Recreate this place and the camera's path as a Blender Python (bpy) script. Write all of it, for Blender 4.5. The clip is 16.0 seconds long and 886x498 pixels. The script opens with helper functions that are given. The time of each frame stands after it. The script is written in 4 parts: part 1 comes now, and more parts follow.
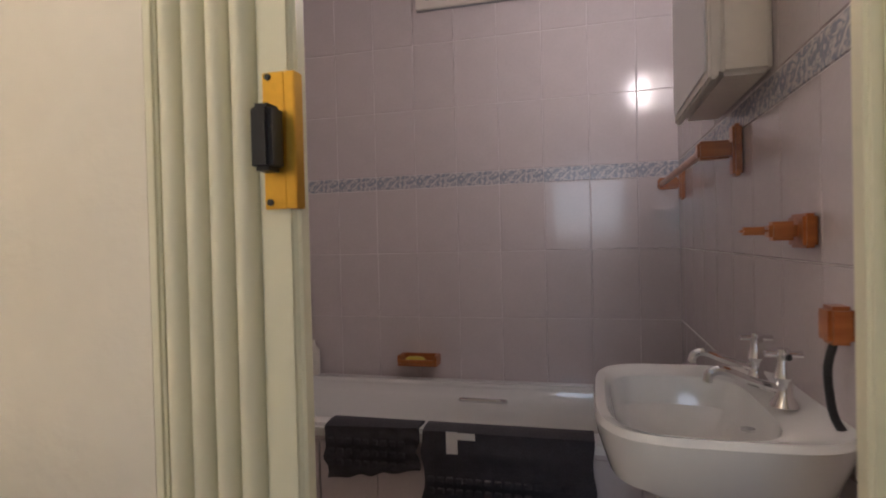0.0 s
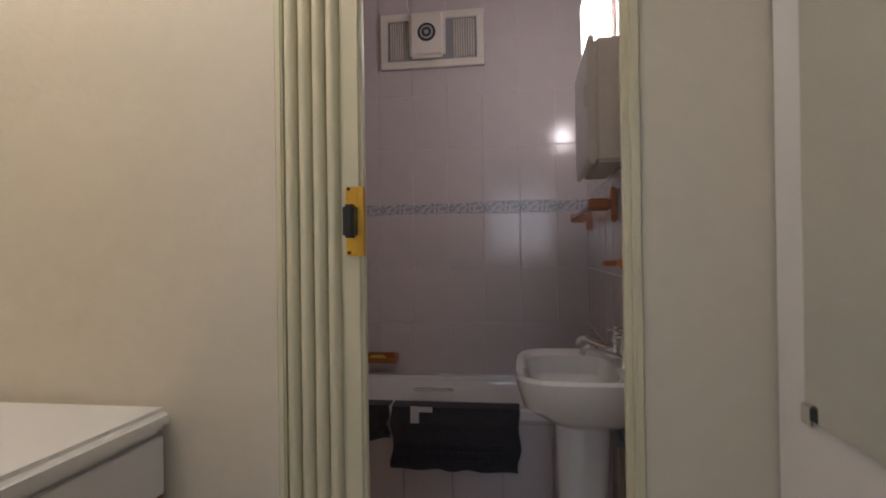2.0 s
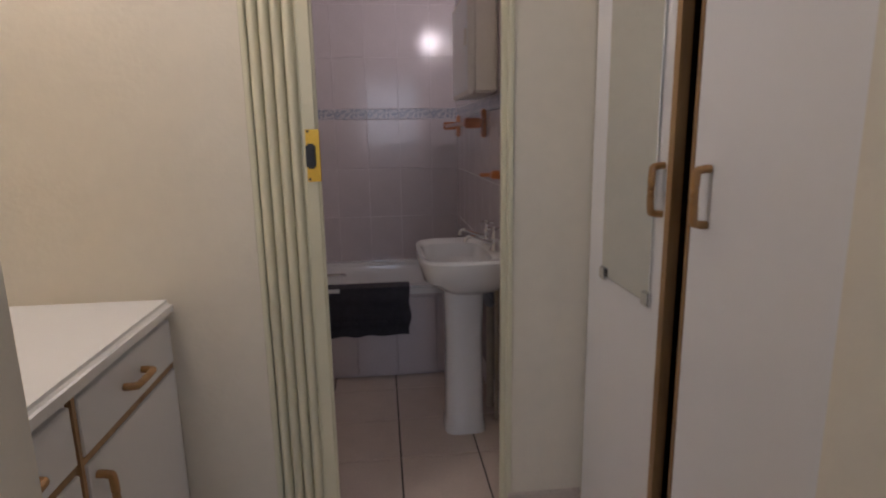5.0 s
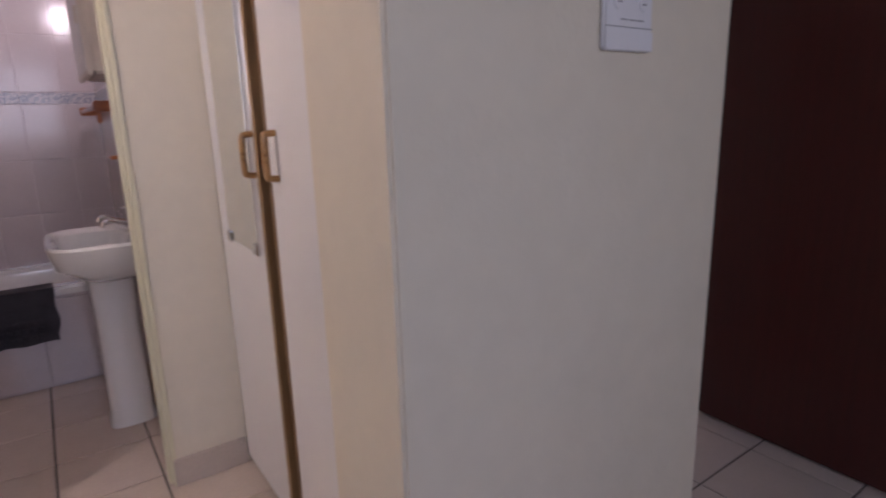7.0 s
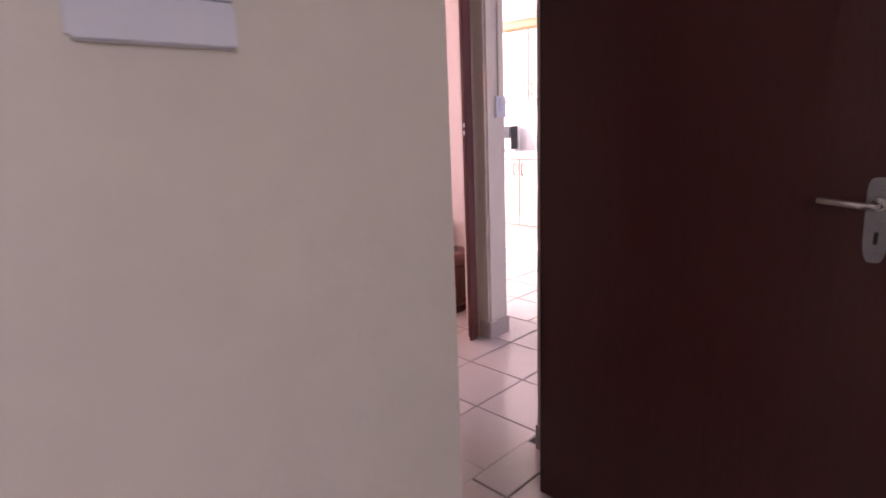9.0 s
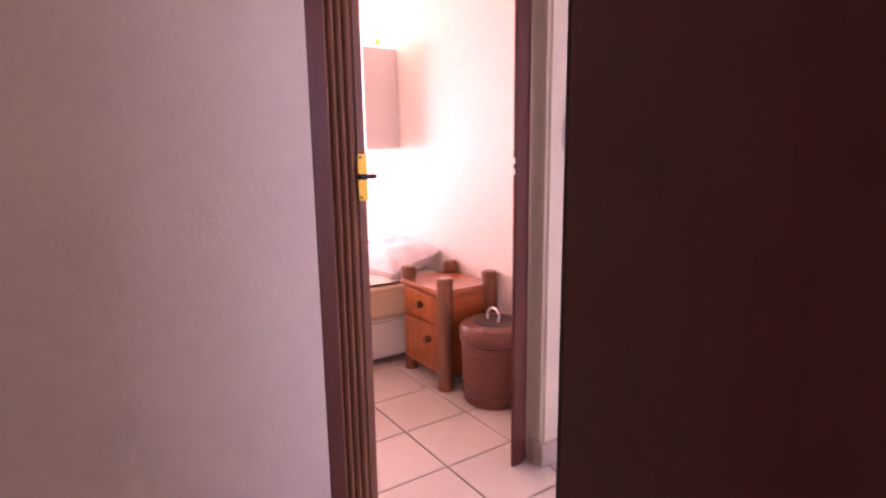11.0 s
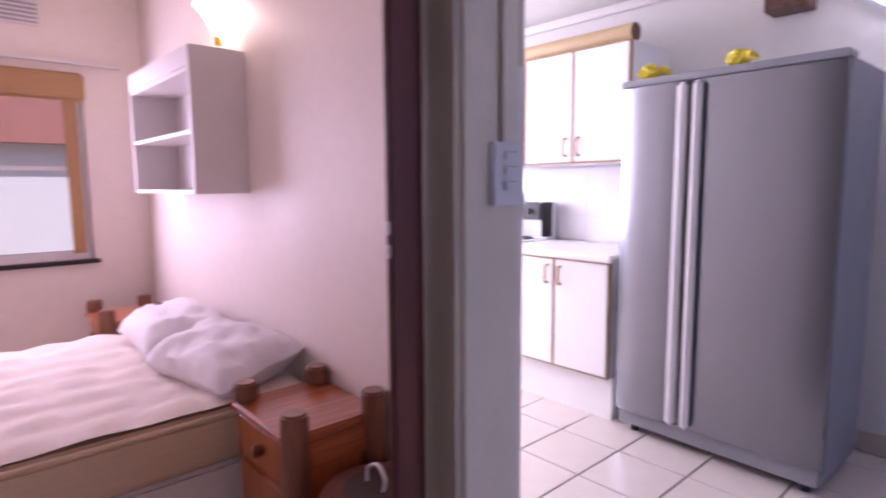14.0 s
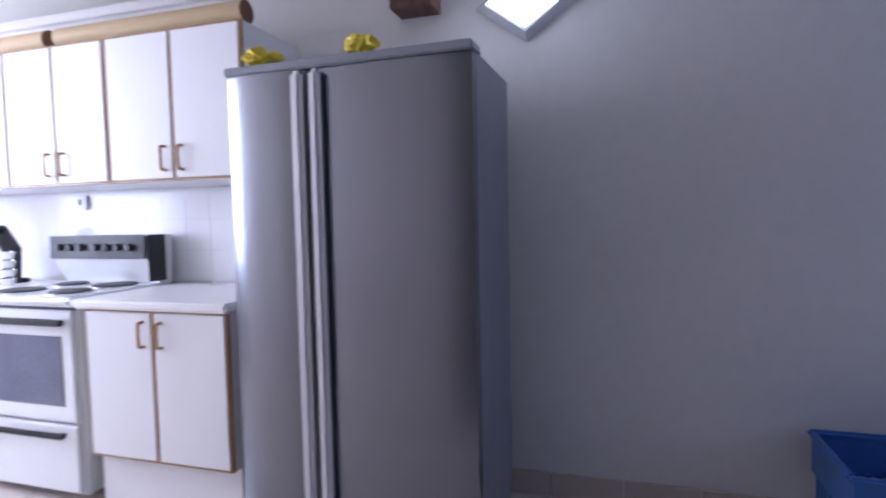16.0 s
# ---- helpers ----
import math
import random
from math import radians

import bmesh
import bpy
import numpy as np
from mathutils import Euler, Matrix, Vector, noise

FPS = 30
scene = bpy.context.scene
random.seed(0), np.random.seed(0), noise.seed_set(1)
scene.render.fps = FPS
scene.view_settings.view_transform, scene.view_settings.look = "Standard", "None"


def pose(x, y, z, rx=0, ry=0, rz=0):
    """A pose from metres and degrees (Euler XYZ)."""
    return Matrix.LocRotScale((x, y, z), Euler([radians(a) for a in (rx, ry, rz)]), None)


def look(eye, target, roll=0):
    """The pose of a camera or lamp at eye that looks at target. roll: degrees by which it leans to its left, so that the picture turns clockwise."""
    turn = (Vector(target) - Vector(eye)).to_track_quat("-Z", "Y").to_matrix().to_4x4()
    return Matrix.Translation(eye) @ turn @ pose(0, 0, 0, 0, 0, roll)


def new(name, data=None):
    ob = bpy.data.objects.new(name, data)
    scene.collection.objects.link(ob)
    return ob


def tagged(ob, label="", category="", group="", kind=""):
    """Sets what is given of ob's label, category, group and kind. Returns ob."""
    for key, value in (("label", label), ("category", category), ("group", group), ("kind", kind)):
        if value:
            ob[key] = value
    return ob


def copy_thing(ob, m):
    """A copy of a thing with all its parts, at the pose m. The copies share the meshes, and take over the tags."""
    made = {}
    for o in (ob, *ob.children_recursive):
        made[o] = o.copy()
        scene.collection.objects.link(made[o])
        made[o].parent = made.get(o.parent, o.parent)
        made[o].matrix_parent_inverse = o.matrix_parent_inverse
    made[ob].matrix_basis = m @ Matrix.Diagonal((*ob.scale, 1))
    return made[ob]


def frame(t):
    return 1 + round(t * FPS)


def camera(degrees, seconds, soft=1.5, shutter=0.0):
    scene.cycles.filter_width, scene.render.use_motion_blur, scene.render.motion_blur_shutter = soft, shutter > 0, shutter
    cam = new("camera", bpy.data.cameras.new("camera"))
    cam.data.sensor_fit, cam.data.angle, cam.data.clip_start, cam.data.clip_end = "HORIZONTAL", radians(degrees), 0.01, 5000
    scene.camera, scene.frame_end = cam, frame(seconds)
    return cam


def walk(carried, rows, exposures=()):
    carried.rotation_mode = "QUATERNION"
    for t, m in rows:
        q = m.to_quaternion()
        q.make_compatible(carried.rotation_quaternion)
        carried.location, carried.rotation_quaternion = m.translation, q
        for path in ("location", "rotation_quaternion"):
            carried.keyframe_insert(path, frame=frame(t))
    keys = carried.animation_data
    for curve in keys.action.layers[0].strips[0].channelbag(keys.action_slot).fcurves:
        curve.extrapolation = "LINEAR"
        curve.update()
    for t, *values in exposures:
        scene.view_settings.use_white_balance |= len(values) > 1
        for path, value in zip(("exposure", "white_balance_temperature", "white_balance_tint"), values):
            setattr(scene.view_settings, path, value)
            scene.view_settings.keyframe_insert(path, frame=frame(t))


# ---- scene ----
cam = camera(76.3, 16.0, soft=1.9, shutter=0.4)
PATH = [
    (0, (-0.252, -0.528, 1.08), (-0.767, 1.404, 1.054), -1.4),
    (0.5, (-0.227, -0.674, 1.102), (-0.703, 1.269, 1.082), -0.9),
    (1, (-0.211, -0.818, 1.12), (-0.639, 1.135, 1.109), -0.8),
    (1.5, (-0.21, -0.954, 1.132), (-0.585, 1.011, 1.128), -0.6),
    (2, (-0.212, -1.114, 1.125), (-0.515, 0.863, 1.134), -0.8),
    (2.5, (-0.21, -1.209, 1.139), (-0.458, 0.775, 1.143), -0.6),
    (3, (-0.212, -1.312, 1.145), (-0.438, 0.675, 1.138), -0.7),
    (3.2, (-0.219, -1.349, 1.152), (-0.442, 0.639, 1.126), -0.3),
    (5.3, (-0.403, -1.649, 1.247), (-0.067, 0.273, 0.808), -1.2),
    (5.5, (-0.414, -1.685, 1.237), (0.022, 0.215, 0.787), -1.3),
    (6, (-0.386, -1.823, 1.184), (0.334, -0.004, 0.765), -1.0),
    (6.5, (-0.304, -1.899, 1.165), (0.624, -0.178, 0.745), -1.3),
    (7, (-0.225, -1.923, 1.192), (0.894, -0.328, 0.742), -1.7),
    (7.5, (-0.128, -1.922, 1.191), (1.154, -0.451, 0.756), -2.1),
    (8, (0.06, -1.886, 1.208), (1.413, -0.477, 0.777), -2.1),
    (8.5, (0.243, -1.856, 1.221), (1.621, -0.475, 0.78), -2.3),
    (10.8, (1.2, -1.322, 1.251), (2.39, 0.241, 0.876), -0.9),
    (11, (1.302, -1.291, 1.267), (2.388, 0.348, 0.9), -0.8),
    (11.5, (1.451, -1.128, 1.276), (2.396, 0.601, 0.934), -0.3),
    (12, (1.593, -0.955, 1.273), (2.475, 0.809, 0.944), -0.0),
    (12.5, (1.7, -0.809, 1.282), (2.578, 0.961, 0.974), 0.1),
    (13, (1.778, -0.667, 1.271), (2.678, 1.094, 0.972), 0.2),
    (13.5, (1.895, -0.528, 1.275), (2.936, 1.16, 1.02), 0.1),
    (14, (2.093, -0.485, 1.274), (3.42, 0.994, 1.047), -0.4),
    (14.5, (2.289, -0.437, 1.278), (3.878, 0.762, 1.083), -0.7),
    (15, (2.489, -0.344, 1.254), (4.22, 0.643, 1.09), -0.9),
    (15.5, (2.696, -0.312, 1.249), (4.511, 0.516, 1.107), -1.0),
    (16, (2.887, -0.334, 1.217), (4.792, 0.261, 1.098), -1.2),
]
walk(cam, [(t, look(eye, target, roll)) for t, eye, target, roll in PATH], [
    (0, .4, 6200, 13), (1, .03, 6200, 13), (2, -.22, 6150, 13), (3, -.3, 6100, 14), (5.5, .0, 6000, 20), (7, .5, 6050, 30), (8.5, .7, 6450, 36), (11, 1.26, 7900, 60),
    (12, .6, 7500, 56), (12.5, .34, 6600, 46), (13.5, .0, 6100, 43), (14, -.1, 5850, 38), (14.5, -.15, 5650, 30), (15, -.2, 5550, 26), (15.5, -.62, 5400, 23), (16, -.9, 5250, 22)])

# ---- light ----
world = bpy.data.worlds.new("sky"); scene.world = world; world.use_nodes = True
wn = world.node_tree.nodes; sky = wn.new("ShaderNodeTexSky"); sky.sky_type = "NISHITA"; sky.sun_disc = False
sky.sun_elevation, sky.sun_rotation = radians(48), radians(200)
world.node_tree.links.new(sky.outputs[0], wn["Background"].inputs[0]); wn["Background"].inputs[1].default_value = 0.12
sun = new("sun", bpy.data.lights.new("sun", "SUN")); sun.data.energy = 5; sun.data.angle = radians(0.5); sun.data.color = (1, .95, .88)
sun.matrix_basis = look((0, 0, 9), (2, 5, 0))


def area(name, at, aim, w, h, watts, col):
    la = bpy.data.lights.new(name, "AREA"); la.shape = "RECTANGLE"; la.size, la.size_y, la.energy, la.color = w, h, watts, col
    ob = new(name, la); ob.matrix_basis = look(at, aim); return ob


def bulb(name, at, watts, col, r=.05):
    la = bpy.data.lights.new(name, "POINT"); la.energy, la.color, la.shadow_soft_size = watts, col, r
    ob = new(name, la); ob.location = at; return ob


DAY = (.72, .84, 1.0)
area("daylight_room", (-.3, -3.62, 1.55), (-.3, 0, 1.3), 1.1, .9, 8, DAY)
area("daylight_living", (3.9, -3.42, 1.5), (3.9, 0, 1.0), 1.9, 1.5, 10, (.17, .40, 1.0))
area("daylight_kitchen", (4.0, 3.62, 1.5), (4.2, 0, .9), 1.2, 1.6, 128, (.95, .97, 1.0))
area("daylight_bedroom", (2.2, 3.6, 1.4), (2.2, 0, 1.1), 1.1, 1.1, 38, (1.0, .87, .97))
bulb("bulb_room", (-1.2, -.5, 2.4), 12, (1, .885, .79), .09)
bulb("bulb_bath", (.03, 1.0, 1.95), 6.2, (1, .86, .86), .05)
bulb("bulb_bedroom", (3.08, 2.22, 2.07), 1.8, (1, .78, .60), .05)
bulb("bulb_kitchen", (5.18, .03, 2.09), 2.4, (.95, .98, 1), .06)


# ---- materials ----
def mat(name, col, rough=.5, metal=0.0, vary=.08, scale=6.0, bump=.0, bscale=120.0, spec=.5, coat=0.0, rand=0.0, stretch=None):
    m = bpy.data.materials.new(name); m.use_nodes = True
    n, l = m.node_tree.nodes, m.node_tree.links; p = n["Principled BSDF"]
    p.inputs["Roughness"].default_value, p.inputs["Metallic"].default_value = rough, metal
    p.inputs["Specular IOR Level"].default_value, p.inputs["Coat Weight"].default_value = spec, coat
    tc = n.new("ShaderNodeTexCoord"); mp = n.new("ShaderNodeMapping"); l.new(tc.outputs["Object"], mp.inputs[0])
    mp.inputs["Scale"].default_value = stretch or (1, 1, 1)
    a = n.new("ShaderNodeTexNoise"); a.inputs["Scale"].default_value = scale; a.inputs["Detail"].default_value = 5; l.new(mp.outputs[0], a.inputs[0])
    b = n.new("ShaderNodeTexNoise"); b.inputs["Scale"].default_value = scale * 9; b.inputs["Detail"].default_value = 3; l.new(mp.outputs[0], b.inputs[0])
    ad = n.new("ShaderNodeMath"); ad.operation = "ADD"; l.new(a.outputs[0], ad.inputs[0]); l.new(b.outputs[0], ad.inputs[1])
    src = ad.outputs[0]
    if rand:
        oi = n.new("ShaderNodeObjectInfo"); mu = n.new("ShaderNodeMath"); mu.operation = "MULTIPLY_ADD"
        l.new(oi.outputs["Random"], mu.inputs[0]); mu.inputs[1].default_value = rand; l.new(src, mu.inputs[2]); src = mu.outputs[0]
    rp = n.new("ShaderNodeMapRange"); rp.inputs[1].default_value, rp.inputs[2].default_value = .6, 1.4 + rand
    rp.inputs[3].default_value, rp.inputs[4].default_value = 1 - vary, 1 + vary; l.new(src, rp.inputs[0])
    mx = n.new("ShaderNodeVectorMath"); mx.operation = "SCALE"; mx.inputs[0].default_value = col; l.new(rp.outputs[0], mx.inputs["Scale"])
    l.new(mx.outputs[0], p.inputs["Base Color"])
    rr = n.new("ShaderNodeMapRange"); rr.inputs[1].default_value, rr.inputs[2].default_value = .3, .7
    rr.inputs[3].default_value, rr.inputs[4].default_value = max(.02, rough * .85), min(1, rough * 1.15); l.new(a.outputs[0], rr.inputs[0])
    if vary > .03: l.new(rr.outputs[0], p.inputs["Roughness"])
    if bump:
        c = n.new("ShaderNodeTexNoise"); c.inputs["Scale"].default_value = bscale; c.inputs["Detail"].default_value = 4; l.new(mp.outputs[0], c.inputs[0])
        bp = n.new("ShaderNodeBump"); bp.inputs["Strength"].default_value = bump; bp.inputs["Distance"].default_value = .004
        l.new(c.outputs[0], bp.inputs["Height"]); l.new(bp.outputs[0], p.inputs["Normal"])
    return m


def wood(name, dark, light, rough=.35, axis=2, scale=4.0, coat=.3):
    m = bpy.data.materials.new(name); m.use_nodes = True
    n, l = m.node_tree.nodes, m.node_tree.links; p = n["Principled BSDF"]
    p.inputs["Roughness"].default_value, p.inputs["Coat Weight"].default_value = rough, coat
    tc = n.new("ShaderNodeTexCoord"); mp = n.new("ShaderNodeMapping"); l.new(tc.outputs["Object"], mp.inputs[0])
    st = [9.0, 9.0, 9.0]; st[axis] = .7; mp.inputs["Scale"].default_value = st
    a = n.new("ShaderNodeTexNoise"); a.inputs["Scale"].default_value = scale; a.inputs["Detail"].default_value = 8; a.inputs["Distortion"].default_value = .6; l.new(mp.outputs[0], a.inputs[0])
    r = n.new("ShaderNodeValToRGB"); r.color_ramp.elements[0].position, r.color_ramp.elements[1].position = .32, .68
    r.color_ramp.elements[0].color, r.color_ramp.elements[1].color = (*dark, 1), (*light, 1); l.new(a.outputs[0], r.inputs[0]); l.new(r.outputs[0], p.inputs["Base Color"])
    bp = n.new("ShaderNodeBump"); bp.inputs["Strength"].default_value = .15; bp.inputs["Distance"].default_value = .002; l.new(a.outputs[0], bp.inputs["Height"]); l.new(bp.outputs[0], p.inputs["Normal"])
    return m


def glow(name, col, strength):
    m = bpy.data.materials.new(name); m.use_nodes = True; p = m.node_tree.nodes["Principled BSDF"]
    p.inputs["Base Color"].default_value = (*col, 1); p.inputs["Emission Color"].default_value = (*col, 1); p.inputs["Emission Strength"].default_value = strength; p.inputs["Roughness"].default_value = .3
    return m


CREAM = mat("cream_wall_paint", (.75, .685, .56), .45, vary=.04, scale=2, bump=.25, bscale=60)
PALE = mat("pale_wall_paint", (.80, .715, .65), .5, vary=.04, scale=2, bump=.25, bscale=60)
GREYWALL = mat("white_kitchen_paint", (.72, .70, .68), .45, vary=.04, scale=2, bump=.25, bscale=60)
CEIL = mat("ceiling_paint", (.8, .78, .74), .8, vary=.03)
CREAMGLOSS = mat("cream_gloss_vinyl", (.72, .68, .49), .34, vary=.02, scale=1.5)
BROWNDOOR = mat("brown_vinyl", (.12, .026, .017), .4, vary=.15, scale=7, stretch=(6, 6, .5), bump=.08)
TAUPEDOOR = mat("brown_folding_vinyl", (.25, .105, .06), .42, vary=.15, scale=7, stretch=(6, 6, .5), bump=.08)
MAROON = mat("dark_mahogany_stain", (.065, .012, .009), .4, vary=.22, scale=5, stretch=(10, 10, .5), bump=.06, coat=.2)
MAROONEDGE = mat("dark_door_edge", (.03, .012, .01), .5, vary=.2, scale=8)
WALLTILE = mat("mauve_glazed_tile", (.60, .535, .535), .15, vary=.05, scale=9, rand=.08, coat=.15)
BORDERT = mat("blue_border_tile", (.5, .5, .55), .2, vary=.02)
bn, bk_ = BORDERT.node_tree.nodes, BORDERT.node_tree.links; bt = bn.new("ShaderNodeTexNoise"); bt.inputs["Scale"].default_value = 38; bt.inputs["Distortion"].default_value = 2.2
br = bn.new("ShaderNodeValToRGB"); br.color_ramp.elements[0].position, br.color_ramp.elements[1].position = .44, .56; br.color_ramp.elements[0].color, br.color_ramp.elements[1].color = (.30, .32, .38, 1), (.62, .57, .57, 1)
bc = bn.new("ShaderNodeTexCoord"); bk_.new(bc.outputs["Object"], bt.inputs[0]); bk_.new(bt.outputs[0], br.inputs[0]); bk_.new(br.outputs[0], bn["Principled BSDF"].inputs["Base Color"])
GROUT = mat("pale_grout", (.70, .65, .65), .8, vary=.08, scale=20)
FLOORTILE = mat("beige_floor_tile", (.60, .50, .42), .22, vary=.08, scale=10, rand=.3, bump=.03, bscale=30)
FLOORTILE2 = mat("cream_floor_tile", (.66, .58, .52), .2, vary=.06, scale=10, rand=.3, bump=.03, bscale=30)
FGROUT = mat("dark_floor_grout", (.10, .085, .075), .9, vary=.2, scale=30)
SKIRT = mat("beige_skirting_tile", (.55, .47, .40), .3, vary=.08, scale=12, rand=.3)
PORC = mat("white_porcelain", (.80, .79, .77), .08, vary=.015, coat=.5)
CHROME = mat("chrome", (.75, .75, .76), .12, 1, vary=.05)
WORNSTEEL = mat("worn_grey_steel", (.34, .34, .37), .38, .8, vary=.15, scale=25)
BRASS = mat("brass_anodised", (.72, .42, .06), .32, .85, vary=.08, scale=15)
BLACKP = mat("black_plastic", (.016, .015, .016), .45, vary=.2)
PINE = wood("varnished_pine", (.30, .085, .02), (.50, .17, .045), .3, 0)
HANDLEW = wood("oak_handle", (.32, .16, .05), (.45, .25, .09), .4, 2)
TRIMW = wood("oak_edging", (.28, .15, .06), (.42, .25, .11), .45, 2)
WHITELAM = mat("white_laminate", (.80, .79, .79), .34, vary=.012, scale=1.2)
COUNTER = mat("white_worktop", (.82, .81, .79), .34, vary=.01, scale=1.2)
MIRROR = mat("mirror_silver", (.85, .86, .84), .015, 1, vary=.01)
FABRIC = mat("dark_slate_bath_mat", (.058, .054, .062), .95, vary=.35, scale=30, bump=.9, bscale=260)
LABELW = mat("white_cloth_label", (.75, .74, .72), .8, vary=.05)
PLASTW = mat("ivory_plastic", (.77, .71, .63), .35, vary=.04)
SWITCHW = mat("white_switch_plastic", (.76, .76, .78), .3, vary=.02)
GREYP = mat("grey_marking", (.35, .35, .37), .5, vary=.1)
SOAP = mat("yellow_soap", (.62, .55, .08), .4, vary=.08)
PIPE = mat("ivory_painted_pipe", (.55, .48, .36), .5, vary=.15)
# near-black in place of the shade inside the closed wardrobe
SHADEIN = mat("shaded_cupboard_inside", (.03, .02, .018), .7, vary=.3)
BED = mat("quilted_cream_mattress", (.74, .64, .56), .85, vary=.08, scale=8, bump=.7, bscale=22)
BEDSIDE = mat("mattress_side_fabric", (.66, .50, .33), .8, vary=.1, scale=9, stretch=(.6, .6, 12), bump=.2)
VALANCE = mat("white_base_cloth", (.72, .68, .64), .85, vary=.06, bump=.3, bscale=50)
PILLOW = mat("white_pillow_cotton", (.80, .77, .78), .8, vary=.04, scale=5, bump=.5, bscale=18)
LOG = wood("stained_log", (.13, .05, .025), (.24, .095, .045), .4, 2)
NSW = wood("stained_pine_board", (.24, .055, .018), (.43, .13, .045), .28, 0)
NSWV = wood("stained_pine_front", (.28, .068, .018), (.45, .135, .035), .3, 2)
HAMPER = mat("brown_woven_leather", (.16, .055, .04), .45, vary=.3, scale=14, bump=.6, bscale=90)
HAMPERTOP = mat("dark_leather_inset", (.045, .03, .028), .45, vary=.3, scale=14, bump=.3)
SHELFW = mat("white_painted_shelf", (.76, .72, .70), .45, vary=.03)
STEEL = mat("brushed_steel", (.24, .25, .28), .26, .95, vary=.015, scale=2, stretch=(6, 6, .6))
STEELL = mat("bright_steel_trim", (.66, .66, .70), .35, .55, vary=.02, scale=2)
FRSIDE = mat("grey_fridge_side", (.26, .27, .30), .4, .2, vary=.05)
YELLOW = mat("yellow_rubber_glove", (.72, .58, .03), .5, vary=.15, scale=20, bump=.2)
ENAMEL = mat("white_enamel", (.80, .81, .82), .18, vary=.02, coat=.3)
OVENGLASS = mat("dark_oven_glass", (.15, .16, .22), .06, vary=.15, coat=.5)
HOB = mat("dark_hotplate", (.07, .07, .075), .5, .3, vary=.3)
BAMBOO = mat("rolled_bamboo", (.52, .38, .21), .6, vary=.25, scale=20, stretch=(1, .4, 14), bump=.4)
BAMBOOEND = mat("bamboo_roll_end", (.16, .08, .04), .7, vary=.4, scale=60)
SPLASH = mat("white_splash_tile", (.80, .80, .82), .15, vary=.03, rand=.1)
BEAM = wood("dark_roof_timber", (.06, .022, .012), (.14, .055, .03), .6, 0)
BLUEP = mat("blue_basket_plastic", (.05, .14, .42), .35, vary=.08)
REDDOOR = mat("dusky_red_door", (.30, .08, .09), .45, vary=.12, scale=6)
FRAMEW = mat("white_window_frame", (.78, .76, .74), .4, vary=.03)
BLIND = mat("tan_rolled_blind", (.42, .24, .11), .7, vary=.2, scale=12, stretch=(1, 1, 16), bump=.3)
LAMPGLASS = glow("lit_opal_glass", (1, .96, .92), 9)
SHELLGLOW = glow("lit_shell_glass", (1, .80, .55), 11)
KLAMP = glow("lit_white_lamp", (1, 1, 1), 9)
FROST = mat("frosted_lamp_rim", (.72, .74, .76), .2, vary=.05, coat=.4)
OUTWALL = mat("outside_white_plaster", (.85, .83, .80), .8, vary=.05)
OUTROOF = mat("outside_red_roof", (.50, .22, .17), .7, vary=.2, scale=9)
EARTH = mat("outside_paving", (.32, .28, .24), .9, vary=.2)
glassm = bpy.data.materials.new("window_glass"); glassm.use_nodes = True
gp = glassm.node_tree.nodes["Principled BSDF"]; gp.inputs["Transmission Weight"].default_value = 1; gp.inputs["Roughness"].default_value = 0.0; gp.inputs["IOR"].default_value = 1.1

# ---- tools ----
OFF = {}


def B(*boxes, bev=0.0, seg=2):
    """Boxes (x0, y0, z0, x1, y1, z1) in one bmesh."""
    bm = bmesh.new()
    for x0, y0, z0, x1, y1, z1 in boxes:
        m = Matrix.LocRotScale(((x0 + x1) / 2, (y0 + y1) / 2, (z0 + z1) / 2), None, (abs(x1 - x0), abs(y1 - y0), abs(z1 - z0)))
        bmesh.ops.create_cube(bm, size=1, matrix=m)
    if bev:
        bmesh.ops.bevel(bm, geom=bm.edges[:], offset=bev, segments=seg, affect="EDGES", clamp_overlap=True)
    return bm


def tube(p, q, r, r2=None, n=20, bm=None, bev=0.0):
    bm = bm or bmesh.new(); p, q = Vector(p), Vector(q); d = q - p
    m = Matrix.Translation((p + q) / 2) @ d.to_track_quat("Z", "Y").to_matrix().to_4x4()
    g = bmesh.ops.create_cone(bm, cap_ends=True, segments=n, radius1=r, radius2=r if r2 is None else r2, depth=d.length, matrix=m)
    if bev:
        es = {e for v in g["verts"] for e in v.link_edges if len(e.link_faces) == 2 and e.calc_face_angle(0) > 1}
        bmesh.ops.bevel(bm, geom=list(es), offset=bev, segments=2, affect="EDGES")
    return bm


def pipe(points, r, n=10):
    """A round bar along points, bent smoothly."""
    pts = [Vector(p) for p in points]; path = []
    for i in range(len(pts) - 1):
        a, b, c, d = pts[max(i - 1, 0)], pts[i], pts[i + 1], pts[min(i + 2, len(pts) - 1)]
        for k in range(6):
            t = k / 6; path.append(.5 * ((2 * b) + (c - a) * t + (2 * a - 5 * b + 4 * c - d) * t * t + (3 * b - a - 3 * c + d) * t ** 3))
    path.append(pts[-1]); bm = bmesh.new(); rings = []
    for i, p in enumerate(path):
        d = (path[min(i + 1, len(path) - 1)] - path[max(i - 1, 0)]).normalized(); q = d.to_track_quat("Z", "Y")
        rings.append([bm.verts.new(p + q @ Vector((r * math.cos(k * math.tau / n), r * math.sin(k * math.tau / n), 0))) for k in range(n)])
    for a, b in zip(rings, rings[1:]):
        for k in range(n):
            bm.faces.new((a[k], a[(k + 1) % n], b[(k + 1) % n], b[k]))
    bm.faces.new(rings[0][::-1]); bm.faces.new(rings[-1])
    return bm


